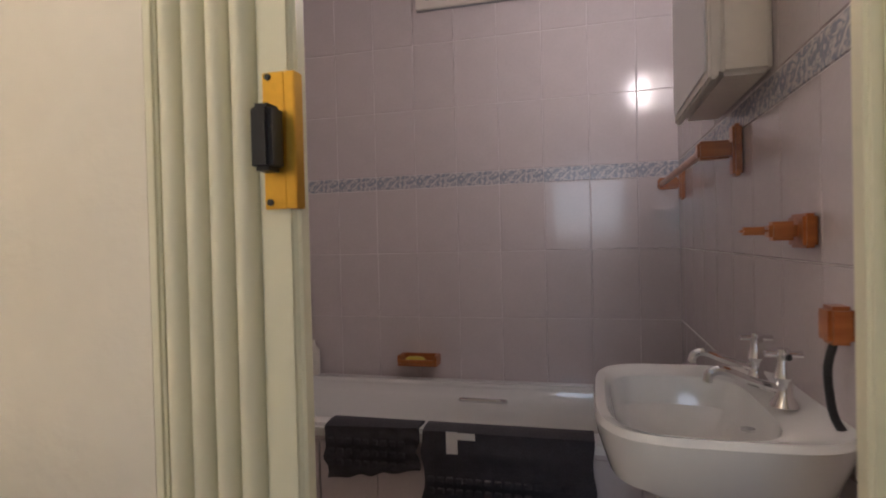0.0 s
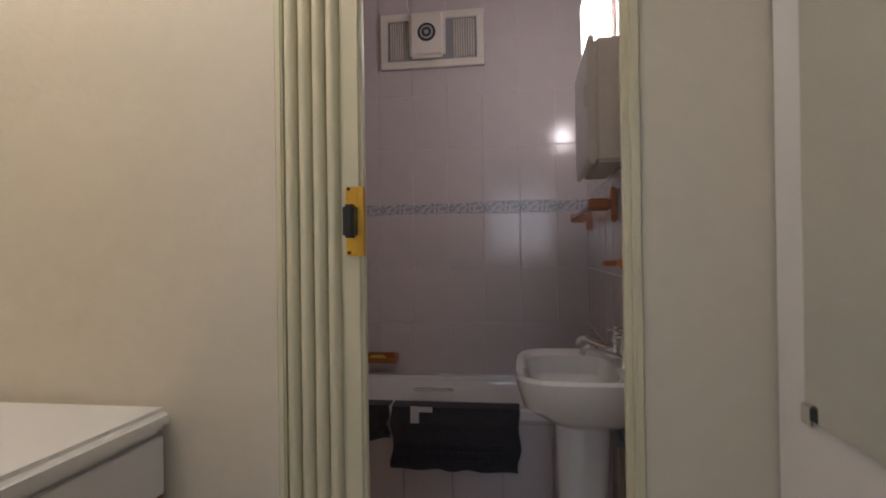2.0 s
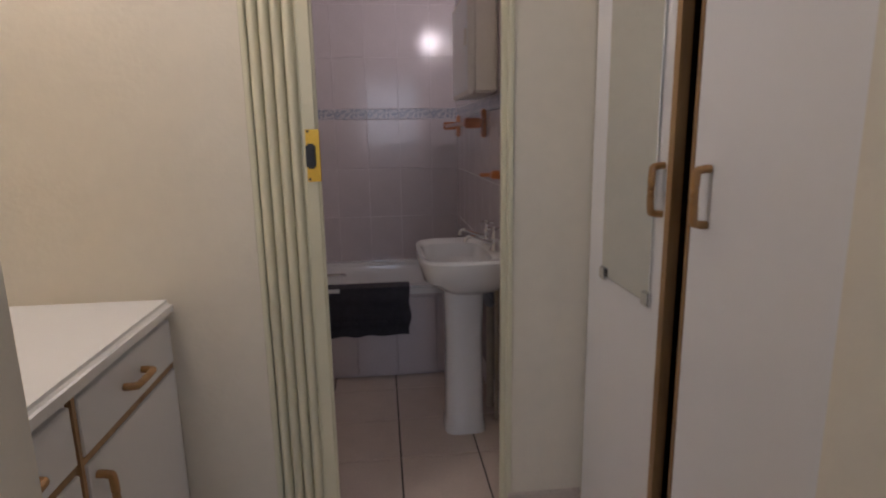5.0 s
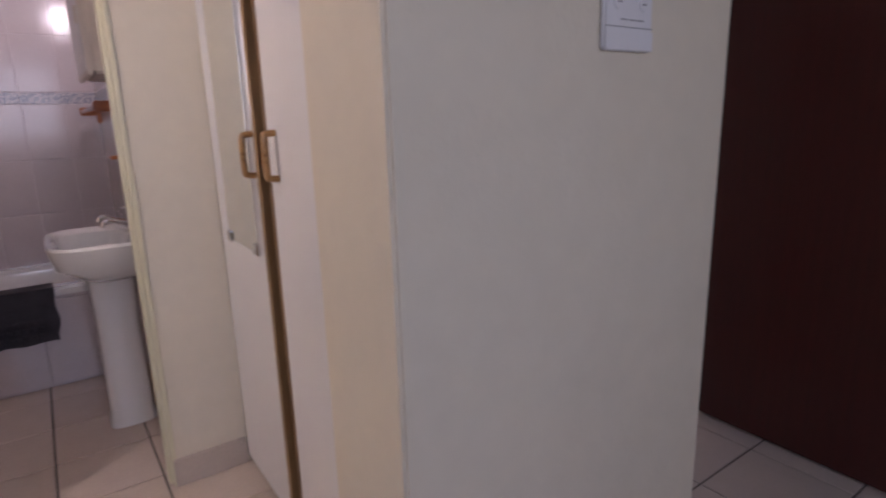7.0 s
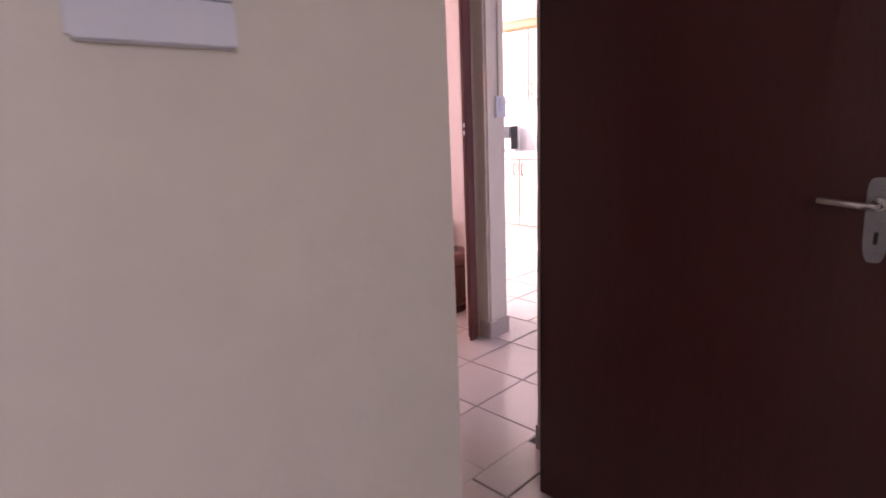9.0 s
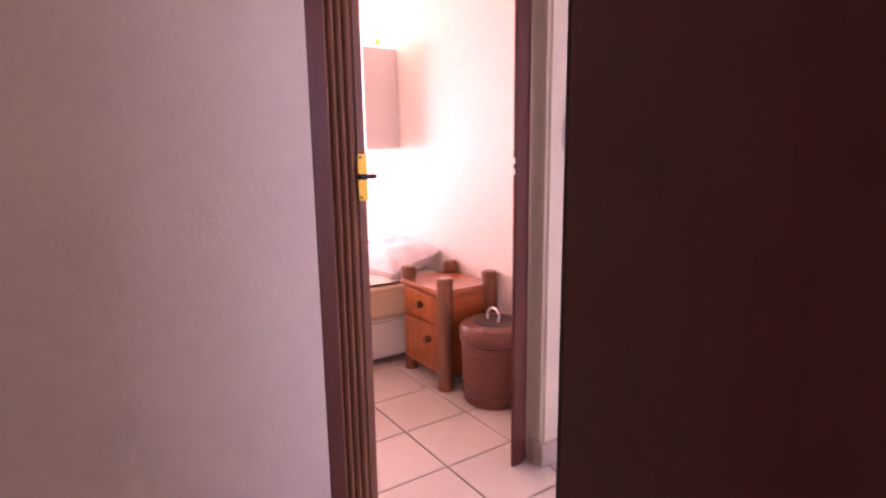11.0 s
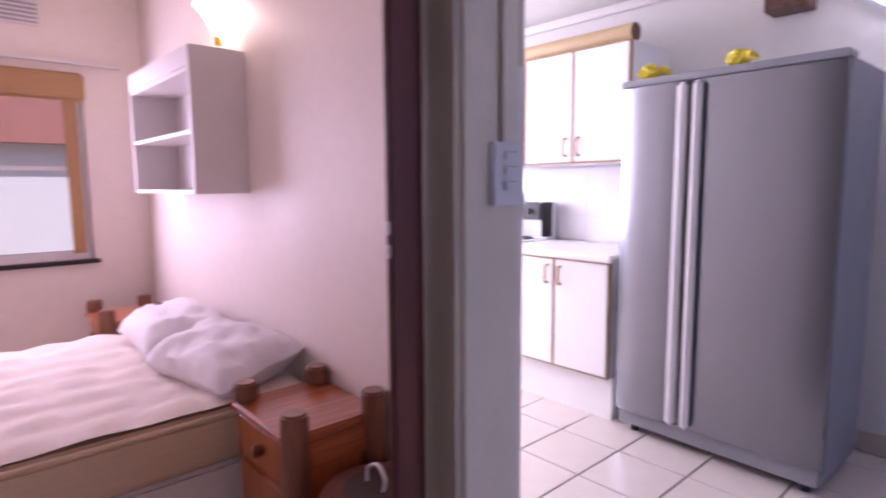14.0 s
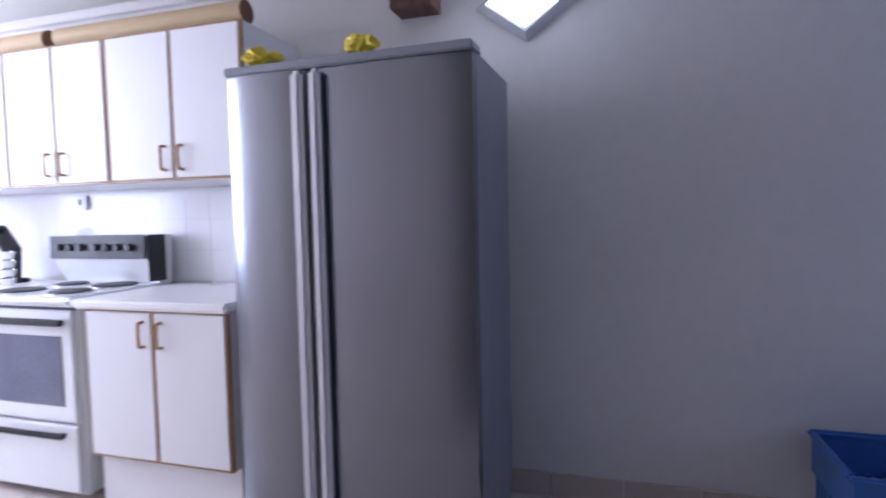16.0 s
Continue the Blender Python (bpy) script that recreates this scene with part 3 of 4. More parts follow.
wr = thing("wardrobe", (.5, -.46, 0), "white laminate built-in wardrobe with oak edging", "wardrobe")
# carcass panels coloured near-black, so the slit between the doors reads as shade
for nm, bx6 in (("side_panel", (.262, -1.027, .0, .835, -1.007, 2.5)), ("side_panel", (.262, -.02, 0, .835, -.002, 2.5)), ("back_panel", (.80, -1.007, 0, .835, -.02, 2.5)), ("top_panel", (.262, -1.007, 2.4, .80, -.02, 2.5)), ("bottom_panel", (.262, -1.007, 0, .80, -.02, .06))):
    part(nm, B(bx6), SHADEIN, wr)
d1 = part("door", B((.232, -.448, .03, .252, -.006, 2.48), bev=.002), WHITELAM, wr); part("edging", B((.229, -.470, .03, .254, -.449, 2.48)), TRIMW, d1)
d2 = part("door", B((.232, -1.02, .03, .252, -.548, 2.48), bev=.002), WHITELAM, wr); part("edging", B((.229, -.547, .03, .254, -.540, 2.48)), TRIMW, d2)
bow_handle(d1, .231, -.432, 1.115, (0, 0, 1), .106, HANDLEW, (-.027, 0, 0), .008); bow_handle(d2, .231, -.606, 1.118, (0, 0, 1), .106, HANDLEW, (-.027, 0, 0), .008)
mr = thing("door_mirror", (.228, -.24, .85), "frameless mirror clipped to wardrobe door", "mirror")
part("glass", B((.224, -.405, .85, .2285, -.125, 2.2)), MIRROR, mr)
for y in (-.395, -.138):
    part("clip", B((.218, y - .018, .84, .230, y + .018, .875), bev=.003), CHROME, mr)
setting("baseboard_pier", B((-.012, -.014, 0, .228, -.001, .10), bev=.003), SKIRT, "beige tile skirting on the doorway pier")
setting("baseboard_left", B((-.985, -.014, 0, -.755, -.001, .10), bev=.003), SKIRT, "beige tile skirting on the cream wall")

dr = thing("dresser", (-1.3, -.46, 0), "white laminate dresser with oak edged fronts", "dresser")
part("carcass", B((-1.75, -.935, .0, -1.008, -.004, .752)), WHITELAM, dr); part("worktop", B((-1.78, -.938, .755, -.974, -.002, .802), bev=.014, seg=3), COUNTER, dr, "white post-formed worktop")
for y0, y1 in ((-.52, -.012), (-.93, -.535)):
    part("edging", B((-1.007, y0, .60, -.994, y1, .615), (-1.007, y0, .04, -.994, y0 + .012, .60), (-1.007, y0, .615, -.994, y0 + .012, .75)), TRIMW, dr)
    dw = part("drawer", B((-1.007, y0 + .014, .618, -.990, y1, .742), bev=.002), WHITELAM, dr); bow_handle(dw, -.99, (y0 + y1) / 2, .68, (0, 1, 0), .10, HANDLEW, (.03, 0, 0), .009)
    dd = part("door", B((-1.007, y0 + .014, .05, -.990, y1, .597), bev=.002), WHITELAM, dr); bow_handle(dd, -.99, y0 + .045, .50, (0, 0, 1), .12, HANDLEW, (.03, 0, 0), .009)


def switch_plate(x, y, z, w, h, label, n):
    """A wall plate that faces south, with its buttons."""
    t = thing("light_switch", (x + w / 2, y, z), label, "switch")
    pl = part("plate", B((x, y - .012, z, x + w, y, z + h), bev=.004), SWITCHW, t); part("lip", B((x + .001, y - .0145, z + .001, x + w - .001, y - .0122, z + h * .2), bev=.001), SWITCHW, t)
    return t


SX, SZ = .535, 1.292
sp = switch_plate(SX, -1.29, SZ, .124, .16, "white plastic control plate with round buttons on cream wall", 5)
for i, (u, v) in enumerate(((.25, .78), (.25, .46), (.5, .60), (.76, .78), (.76, .46))):
    bt_ = part("button", tube((SX + .124 * u, -1.3055, SZ + .16 * v), (SX + .124 * u, -1.3, SZ + .16 * v), .011, .012, n=20, bev=.0015), SWITCHW, sp)
    part("symbol", B((SX + .124 * u - .005, -1.3062, SZ + .16 * v - .0015, SX + .124 * u + .005, -1.3056, SZ + .16 * v + .0015)), GREYP, bt_)
for u in (.38, .55, .72): part("marking", B((SX + .124 * u - .008, -1.3032, SZ + .047, SX + .124 * u + .008, -1.302, SZ + .0495)), GREYP, sp)
part("seam", B((SX + .002, -1.3032, SZ + .036, SX + .122, -1.302, SZ + .0375)), GREYP, sp)
cl = thing("ceiling_lamp", (-1.2, -.5, 2.5), "opal glass ceiling lamp over dresser", "lamp")
gl0 = part("shade", lathe((-1.2, -.5, 2.46), [(.001, 0), (.08, .02), (.12, .07), (.12, .12)]), LAMPGLASS, cl); gl0.visible_shadow = False; part("base", tube((-1.2, -.5, 2.58), (-1.2, -.5, 2.619), .09), PLASTW, cl)

dl = new("door_1"); OFF[dl] = Vector((0, 0, 0)); tagged(dl, "dark mahogany stained door standing open", "door", kind="structure")
leaf = part("leaf", B((-.88, -.02, .012, 0, .02, 2.02), bev=.003), MAROON, dl); part("leaf_edge", B((-.001, -.0195, .013, .003, .0195, 2.019)), MAROONEDGE, dl)
pb = bmesh.new(); ring_a = []
for k in range(24):
    a = k * math.tau / 24; ca, sa = math.cos(a), math.sin(a)
    ring_a.append(pb.verts.new((-.80 + (.021 + .004 * sa) * math.copysign(abs(ca) ** .45, ca), .0205, 1.008 + .083 * math.copysign(abs(sa) ** .45, sa))))
pf = pb.faces.new(ring_a); ex = bmesh.ops.extrude_face_region(pb, geom=[pf]); bmesh.ops.translate(pb, verts=[g for g in ex["geom"] if isinstance(g, bmesh.types.BMVert)], vec=(0, .005, 0))
hp = part("handle_plate", pb, WORNSTEEL, leaf, "worn steel lever plate")
part("lever", pipe([(-.80, .025, 1.040), (-.80, .055, 1.040), (-.778, .062, 1.040), (-.705, .058, 1.045)], .008), CHROME, leaf)
part("lever_rose", tube((-.80, .0255, 1.040), (-.80, .034, 1.040), .016, .013), CHROME, leaf); part("keyhole", B((-.804, .0256, .962, -.797, .0268, .986)), BLACKP, leaf)
dl.matrix_basis = pose(1.812, -.815, 0, 0, 0, 88)
setting("trim_door_frame", B((2.0, -.735, 0, 2.029, -.711, 2.05), (1.061, -.725, 0, 1.10, -.66, 2.05), bev=.003), MAROON, "dark stained door frame")
setting("baseboard_jamb", B((2.006, -.709, 0, 2.0175, -.638, .10), bev=.002), SKIRT, "beige tile skirting at the door jamb")

# ---- hall doorway ----
fd2, lead2 = folding_door(1.936, 2.068, .30, 2.06, 4, TAUPEDOOR, TAUPEDOOR, BRASS, "brown vinyl concertina door folded open with brass latch", 2.032)
part("latch_plate", B((2.036, .271, 1.10, 2.066, .2785, 1.24), bev=.0015), BRASS, lead2, "brass latch plate"); part("thumb_turn", B((2.028, .238, 1.165, 2.055, .2705, 1.181), (2.055, .25, 1.166, 2.09, .262, 1.18), bev=.004), BLACKP, lead2, "dark thumb turn")
for z in (1.11, 1.23): part("screw", tube((2.043, .2695, z), (2.043, .272, z), .004, n=10), BLACKP, lead2)
setting("trim_hall_frame", B((1.878, .232, 0, 1.932, .36, 2.06), (2.682, .290, 0, 2.744, .318, 2.06), (2.690, .278, 0, 2.728, .2895, 2.06), (2.648, .262, 0, 2.704, .2775, 2.06), (1.876, .28, 2.061, 2.748, .318, 2.079), bev=.004), BROWNDOOR, "dark brown folding door frame")
setting("trim_strike", B((2.6455, .264, 1.153, 2.6475, .274, 1.175), (2.6455, .264, 1.192, 2.6475, .274, 1.214)), FRAMEW, "pale strike marks on the frame")
setting("baseboard_pier_hall", B((2.738, .193, 0, 2.91, .2045, .10), (2.738, .2045, 0, 2.7495, .279, .10), bev=.003), SKIRT, "beige tile skirting round the pier")
sp2 = switch_plate(2.820, .205, 1.236, .086, .112, "white triple light switch with conduit above", 3)
for k in range(3): part("rocker", B((2.846, .187, 1.264 + k * .026, 2.882, .1925, 1.281 + k * .026), bev=.002), SWITCHW, sp2); part("marking", B((2.853, .1862, 1.278 + k * .026, 2.876, .1868, 1.2795 + k * .026)), GREYP, sp2)
part("conduit", tube((2.850, .2005, 1.349), (2.850, .2005, 2.355), .0045), PIPE, sp2, "thin painted surface conduit")
wc = thing("wall_calendar", (3.12, .415, 1.6), "white paper calendar hung on wall end", "calendar")
part("sheet", B((3.112, .412, 1.375, 3.164, .4195, 1.80), bev=.002), LABELW, wc); part("picture", B((3.12, .4105, 1.55, 3.155, .4118, 1.72)), SKIRT, wc)


# ---- second bedroom ----
def nightstand(x0, x1, y0, y1, label):
    t = thing("nightstand", ((x0 + x1) / 2, (y0 + y1) / 2, 0), label, "nightstand", "nightstands beside the bed")
    part("body", B((x0 + .02, y0 + .03, .06, x1 - .03, y1 - .03, .50)), NSWV, t); part("top", B((x0 - .015, y0 + .01, .50, x1, y1 - .01, .528), bev=.008), NSW, t, "stained pine top board")
    part("apron", B((x0 + .03, y0 + .01, .40, x1 - .05, y0 + .028, .50), bev=.006), NSW, t)
    for px, py in ((x0 + .02, y0 + .02), (x1 - .04, y0 + .02)): part("post", tube((px, py, 0), (px, py, .60), .044, .042, 24, bev=.008), LOG, t, "dark stained log post")
    for px, py in ((x0 + .03, y1 - .04), (x1 - .04, y1 - .05)): part("knob_post", tube((px, py, .529), (px, py, .595), .044, .042, 24, bev=.008), LOG, t)
    for px in (x0 + .03, x1 - .04): part("foot", tube((px, y1 - .05, 0), (px, y1 - .05, .06), .04), LOG, t)
    dwr = part("drawer", B((x0 + .002, y0 + .07, .34, x0 + .019, y1 - .03, .485), bev=.005), NSWV, t); part("pull", tube((x0 - .035, (y0 + y1) / 2, .42), (x0 + .001, (y0 + y1) / 2, .42), .022, .018, bev=.004), LOG, dwr)
    ddr = part("door", B((x0 + .002, y0 + .07, .07, x0 + .019, y1 - .03, .325), bev=.005), NSWV, t); part("pull", tube((x0 - .035, y0 + .14, .25), (x0 + .001, y0 + .14, .25), .022, .018, bev=.004), LOG, ddr)
    return t


ns = nightstand(2.82, 3.165, 1.00, 1.44, "stained pine nightstand with log posts beside bed")
copy_thing(ns, pose(2.90, 3.23, 0))
bd = thing("bed", (2.2, 2.2, 0), "double bed with bare quilted cream mattress", "bed")
mb = B((1.25, 1.485, .275, 3.15, 2.90, .472)); bmesh.ops.bevel(mb, geom=mb.edges[:], offset=.03, segments=3, affect="EDGES")
part("mattress", mb, BEDSIDE, bd)
qt = bmesh.new(); NX, NY = 64, 48; G = []
for i in range(NX + 1):
    G.append([qt.verts.new((1.275 + 1.85 * i / NX, 1.51 + 1.365 * j / NY, .487 + .014 * abs(math.sin(i * .42 + .5 * math.sin(j * .4))) * abs(math.sin(j * .5)) + .012 * noise.noise((i * .14, j * .14, 3)))) for j in range(NY + 1)])
for a, b in zip(G, G[1:]):
    for j in range(NY): qt.faces.new((a[j], b[j], b[j + 1], a[j + 1]))
part("quilted_top", qt, BED, bd, "quilted cream mattress cover")
part("piping", pipe([(1.27, 1.49, .46), (2.2, 1.482, .462), (3.13, 1.49, .46)], .009), BEDSIDE, bd)
part("base", B((1.27, 1.50, .04, 3.14, 2.89, .273), bev=.015), VALANCE, bd, "white cloth covered bed base")


def pillow(x, y, z, rz, tilt, label):
    bm = bmesh.new(); n = 22; top = []
    for s in (1, -1):
        g = []
        for i in range(n + 1):
            row = []
            for j in range(n + 1):
                u, v = i / n * 2 - 1, j / n * 2 - 1
                h = (.098 + .010 * math.sin(5 * u + 7 * v + 2 * noise.noise((u * 3, v * 3, y)))) * max(0, (1 - u ** 4) * (1 - v ** 4)) ** .6 * (1 + .22 * noise.noise((u * 2.2, v * 2.2, x + y)))
                k = 1 - .07 * (1 - abs(u)) * abs(v) ** 3 - .07 * (1 - abs(v)) * abs(u) ** 3
                row.append(bm.verts.new((u * .195 * k, v * .315 * k, s * h + .01 * noise.noise((u * 6, v * 6, s)))))
            g.append(row)
        for a, b in zip(g, g[1:]):
            for j in range(n): bm.faces.new((a[j], b[j], b[j + 1], a[j + 1]))
    bmesh.ops.remove_doubles(bm, verts=bm.verts[:], dist=.012)
    ob = solo("pillow", bm, PILLOW, label, "pillow", "pillows on the bed"); ob.matrix_basis = pose(x, y, z, 0, tilt, rz); return ob


pillow(2.935, 1.83, .578, 10, -12, "plump white cotton pillow on bare mattress"); pillow(2.92, 2.45, .578, -2, -12, "plump white cotton pillow on bare mattress")
hm = thing("laundry_hamper", (2.985, .80, 0), "round brown woven leather hamper with lid", "hamper")
hc = (2.985, .80, 0)
part("body", lathe(hc, [(.145, 0), (.152, .01), (.160, .15), (.162, .31), (.158, .315)], 40), HAMPER, hm)
lid = part("lid", lathe(hc, [(.166, .315), (.172, .322), (.172, .375), (.16, .395), (.105, .402), (.001, .402)], 40), HAMPER, hm)
part("inset", lathe(hc, [(.10, .4025), (.098, .407), (.001, .408)], 32), HAMPERTOP, lid, "dark leather lid inset")
part("ring", pipe([(2.975, .76, .408), (2.98, .758, .445), (2.985, .80, .468), (2.98, .842, .445), (2.975, .84, .408)], .006), STEELL, lid, "metal ring handle")
for zz in (.05, .10, .26): part("stitched_band", lathe(hc, [(.1605, zz), (.1635, zz + .004), (.1605, zz + .008)], 40), HAMPER, hm)
part("rim_stitch", lathe(hc, [(.163, .304), (.167, .308), (.163, .312)], 40), HAMPER, hm)
ws = thing("wall_shelf", (3.05, 2.5, 1.24), "white painted open shelf unit on wall", "shelf")
part("side_panel", B((2.93, 2.04, 1.24, 3.169, 2.058, 1.87)), SHELFW, ws); part("side_panel", B((2.93, 2.98, 1.24, 3.169, 2.998, 1.87)), SHELFW, ws)
part("back_panel", B((3.15, 2.058, 1.26, 3.169, 2.98, 1.80)), SHELFW, ws)
for z in (1.24, 1.50, 1.765): part("shelf", B((2.935, 2.058, z, 3.15, 2.98, z + .018)), SHELFW, ws)
part("top_rail", B((2.93, 2.058, 1.785, 2.948, 2.98, 1.87)), SHELFW, ws)
wl = thing("wall_lamp", (3.1, 2.22, 1.95), "lit shell-shaped glass uplighter on wall", "wall lamp")
cupb = bmesh.new(); rows = []
for r, z in ((.02, 0), (.05, .02), (.075, .07), (.10, .12), (.13, .145)):
    rows.append([cupb.verts.new((3.168 - r * (1 + .06 * math.cos(k * math.pi)) * math.sin(k * math.pi / 16), 2.22 + r * 1.05 * math.cos(k * math.pi / 16), 1.955 + z + .006 * (k % 2))) for k in range(17)])
for a, b in zip(rows, rows[1:]):
    for k in range(16): cupb.faces.new((a[k], a[k + 1], b[k + 1], b[k]))
sg = part("shade", cupb, SHELLGLOW, wl, "lit scalloped glass shade"); sg.visible_shadow = False
part("stem", tube((3.13, 2.22, 1.92), (3.13, 2.22, 1.96), .016), BRASS, wl)
bd2 = thing("window_blind", (2.24, 3.68, 1.85), "rolled tan blind above bedroom window", "blind")
part("roll", B((1.60, 3.655, 1.80, 2.84, 3.698, 1.97), bev=.015), BLIND, bd2); part("hanging_strip", B((2.72, 3.67, .86, 2.79, 3.69, 1.80)), BLIND, bd2)
solo("curtain_rail", B((1.5, 3.66, 2.02, 3.05, 3.69, 2.04), bev=.004), SHELFW, "thin white curtain rail above window", "curtain rail")
vent2 = thing("air_vent", (2.62, 3.69, 2.3), "white slatted wall vent above window", "vent")
part("frame", B((2.42, 3.685, 2.22, 2.64, 3.699, 2.36), bev=.003), SHELFW, vent2)
for k in range(5): part("slat", B((2.43, 3.678, 2.235 + k * .025, 2.63, 3.6845, 2.245 + k * .025)), GREYP, vent2)

# ---- kitchen ----
def cabinet(name, x0, x1, y0, y1, z0, z1, label, group, handle_z, drawers=False, kick=0.0):
    """A cabinet that faces west, with two doors or a stack of drawers."""
    t = thing(name, ((x0 + x1) / 2, (y0 + y1) / 2, z0 - kick), label, "cabinet", group)
    part("body", B((x0 + .02, y0 + .002, z0, x1, y1 - .002, z1)), WHITELAM, t)
    part("edging", B((x0 + .003, y0 + .002, z0, x0 + .0195, y0 + .012, z1), (x0 + .003, y1 - .012, z0, x0 + .0195, y1 - .002, z1), (x0 + .003, y0 + .012, z0, x0 + .0195, y1 - .012, z0 + .010), (x0 + .003, y0 + .012, z1 - .008, x0 + .0195, y1 - .012, z1), (x0 + .003, (y0 + y1) / 2 - .008, z0 + .01, x0 + .0195, (y0 + y1) / 2 + .008, z1 - .008)), TRIMW, t, "oak edging round the doors")
    if kick: part("kickboard", B((x0 + .05, y0, 0, x1, y1, kick - .001)), WHITELAM, t)
    ym = (y0 + y1) / 2
    if drawers:
        for k in range(4):
            a = z0 + .012 + k * (z1 - z0 - .02) / 4; d = part("drawer", B((x0 - .002, y0 + .013, a, x0 + .0025, y1 - .013, a + (z1 - z0 - .02) / 4 - .008)), WHITELAM, t); bow_handle(d, x0 - .002, ym, a + .10, (0, 1, 0), .09, HANDLEW, (-.026, 0, 0), .006)
    else:
        for a, b, hy in ((y0 + .013, ym - .009, ym - .045), (ym + .009, y1 - .013, ym + .045)):
            d = part("door", B((x0 - .004, a, z0 + .011, x0 + .0025, b, z1 - .009), bev=.0015, seg=1), WHITELAM, t); bow_handle(d, x0 - .004, hy, handle_z, (0, 0, 1), .10, HANDLEW, (-.026, 0, 0), .0065)
    return t


for y0, y1 in ((1.112, 1.822), (1.822, 2.432), (2.432, 3.15)):
    cabinet("wall_cabinet", 4.855, 5.279, y0, y1, 1.39, 2.022, "white wall cabinet with oak edged double doors", "wall cabinets", 1.485)
cabinet("base_cabinet", 4.67, 5.26, 1.09, 1.80, .235, .86, "white base cabinet with oak edged double doors", "base cabinets", .765, kick=.235)
cabinet("base_cabinet", 4.67, 5.26, 2.515, 3.25, .15, .86, "white base cabinet with stacked drawers", "base cabinets", .765, True, .15)
solo("worktop", B((4.645, 1.075, .862, 5.268, 1.845, .90), bev=.010, seg=3), COUNTER, "white laminate worktop beside stove", "worktop"); solo("worktop", B((4.645, 2.502, .862, 5.268, 3.28, .90), bev=.010, seg=3), COUNTER, "white laminate worktop with appliances", "worktop")
for y0, y1 in ((1.135, 2.15), (2.215, 2.95)):
    rb = thing("bamboo_roll", (5.0, (y0 + y1) / 2, 2.026), "rolled bamboo mat lying on wall cabinets", "blind", "rolled bamboo mats")
    part("roll", tube((4.93, y0, 2.074), (4.93, y1, 2.074), .048, n=28), BAMBOO, rb); part("roll_end", tube((4.93, y0 - .003, 2.074), (4.93, y0 - .0005, 2.074), .0475, n=28), BAMBOOEND, rb)

st = thing("electric_stove", (4.95, 2.15, 0), "white freestanding electric stove with dark control panel", "stove")
sy0, sy1 = 1.868, 2.488
part("body", B((4.70, sy0, .03, 5.25, sy1, .86), bev=.006), ENAMEL, st); part("hob", B((4.655, sy0 - .004, .862, 5.255, sy1 + .004, .905), bev=.016, seg=3), ENAMEL, st)
for x, y, r in ((4.80, sy0 + .16, .085), (4.80, sy1 - .16, .095), (5.05, sy0 + .17, .10), (5.05, sy1 - .17, .075)):
    hpz = part("hotplate", lathe((x, y, .905), [(r, 0), (r, .008), (r * .92, .012), (r * .4, .010), (.001, .010)]), HOB, st, "dark solid hotplate"); part("ring", lathe((x, y, .905), [(r + .012, 0), (r + .012, .004), (r + .001, .004)]), CHROME, hpz)
od = part("oven_door", B((4.672, sy0 + .012, .36, 4.699, sy1 - .012, .845), bev=.005), ENAMEL, st); part("window", B((4.668, sy0 + .07, .43, 4.6715, sy1 - .07, .735), bev=.001), OVENGLASS, od, "dark oven window"); part("handle", B((4.630, sy0 + .03, .785, 4.655, sy1 - .03, .812), (4.655, sy0 + .05, .79, 4.672, sy0 + .08, .808), (4.655, sy1 - .08, .79, 4.672, sy1 - .05, .808), bev=.004), BLACKP, od, "black bar handle")
ol = part("warming_drawer", B((4.672, sy0 + .012, .05, 4.699, sy1 - .012, .345), bev=.005), ENAMEL, st); part("handle", B((4.635, sy0 + .06, .295, 4.655, sy1 - .06, .318), (4.655, sy0 + .07, .298, 4.672, sy0 + .10, .315), (4.655, sy1 - .10, .298, 4.672, sy1 - .07, .315), bev=.004), BLACKP, ol, "black bar handle")
# black strip drawn for the shade in the slot above the oven door
part("gap", B((4.69, sy0 + .01, .846, 4.70, sy1 - .01, .861)), BLACKP, st)
bkb = bmesh.new()
for y in (sy0 + .005, sy1 - .005):
    for x, z in ((5.16, .906), (5.25, .906), (5.25, 1.15), (5.10, 1.15), (5.08, 1.04)): bkb.verts.new((x, y, z))
bkb.verts.ensure_lookup_table(); v = bkb.verts
bkb.faces.new(v[0:5]); bkb.faces.new(v[5:10][::-1])
for i in range(5): bkb.faces.new((v[i], v[(i + 1) % 5], v[5 + (i + 1) % 5], v[5 + i]))
bk = part("backguard", bkb, ENAMEL, st); part("control_panel", B((5.070, sy0, 1.035, 5.088, sy1, 1.152), bev=.005), BLACKP, bk, "black control panel")
for y in (sy0 - .004,): part("end_cap", B((5.089, y, .92, 5.20, y + .008, 1.152), bev=.003), BLACKP, bk)
for k in range(7): part("knob", tube((5.045, sy0 + .09 + k * .07 + (.03 if k > 3 else 0), 1.093), (5.071, sy0 + .09 + k * .07 + (.03 if k > 3 else 0), 1.093), .017, .019, 20, bev=.003), HOB, bk)

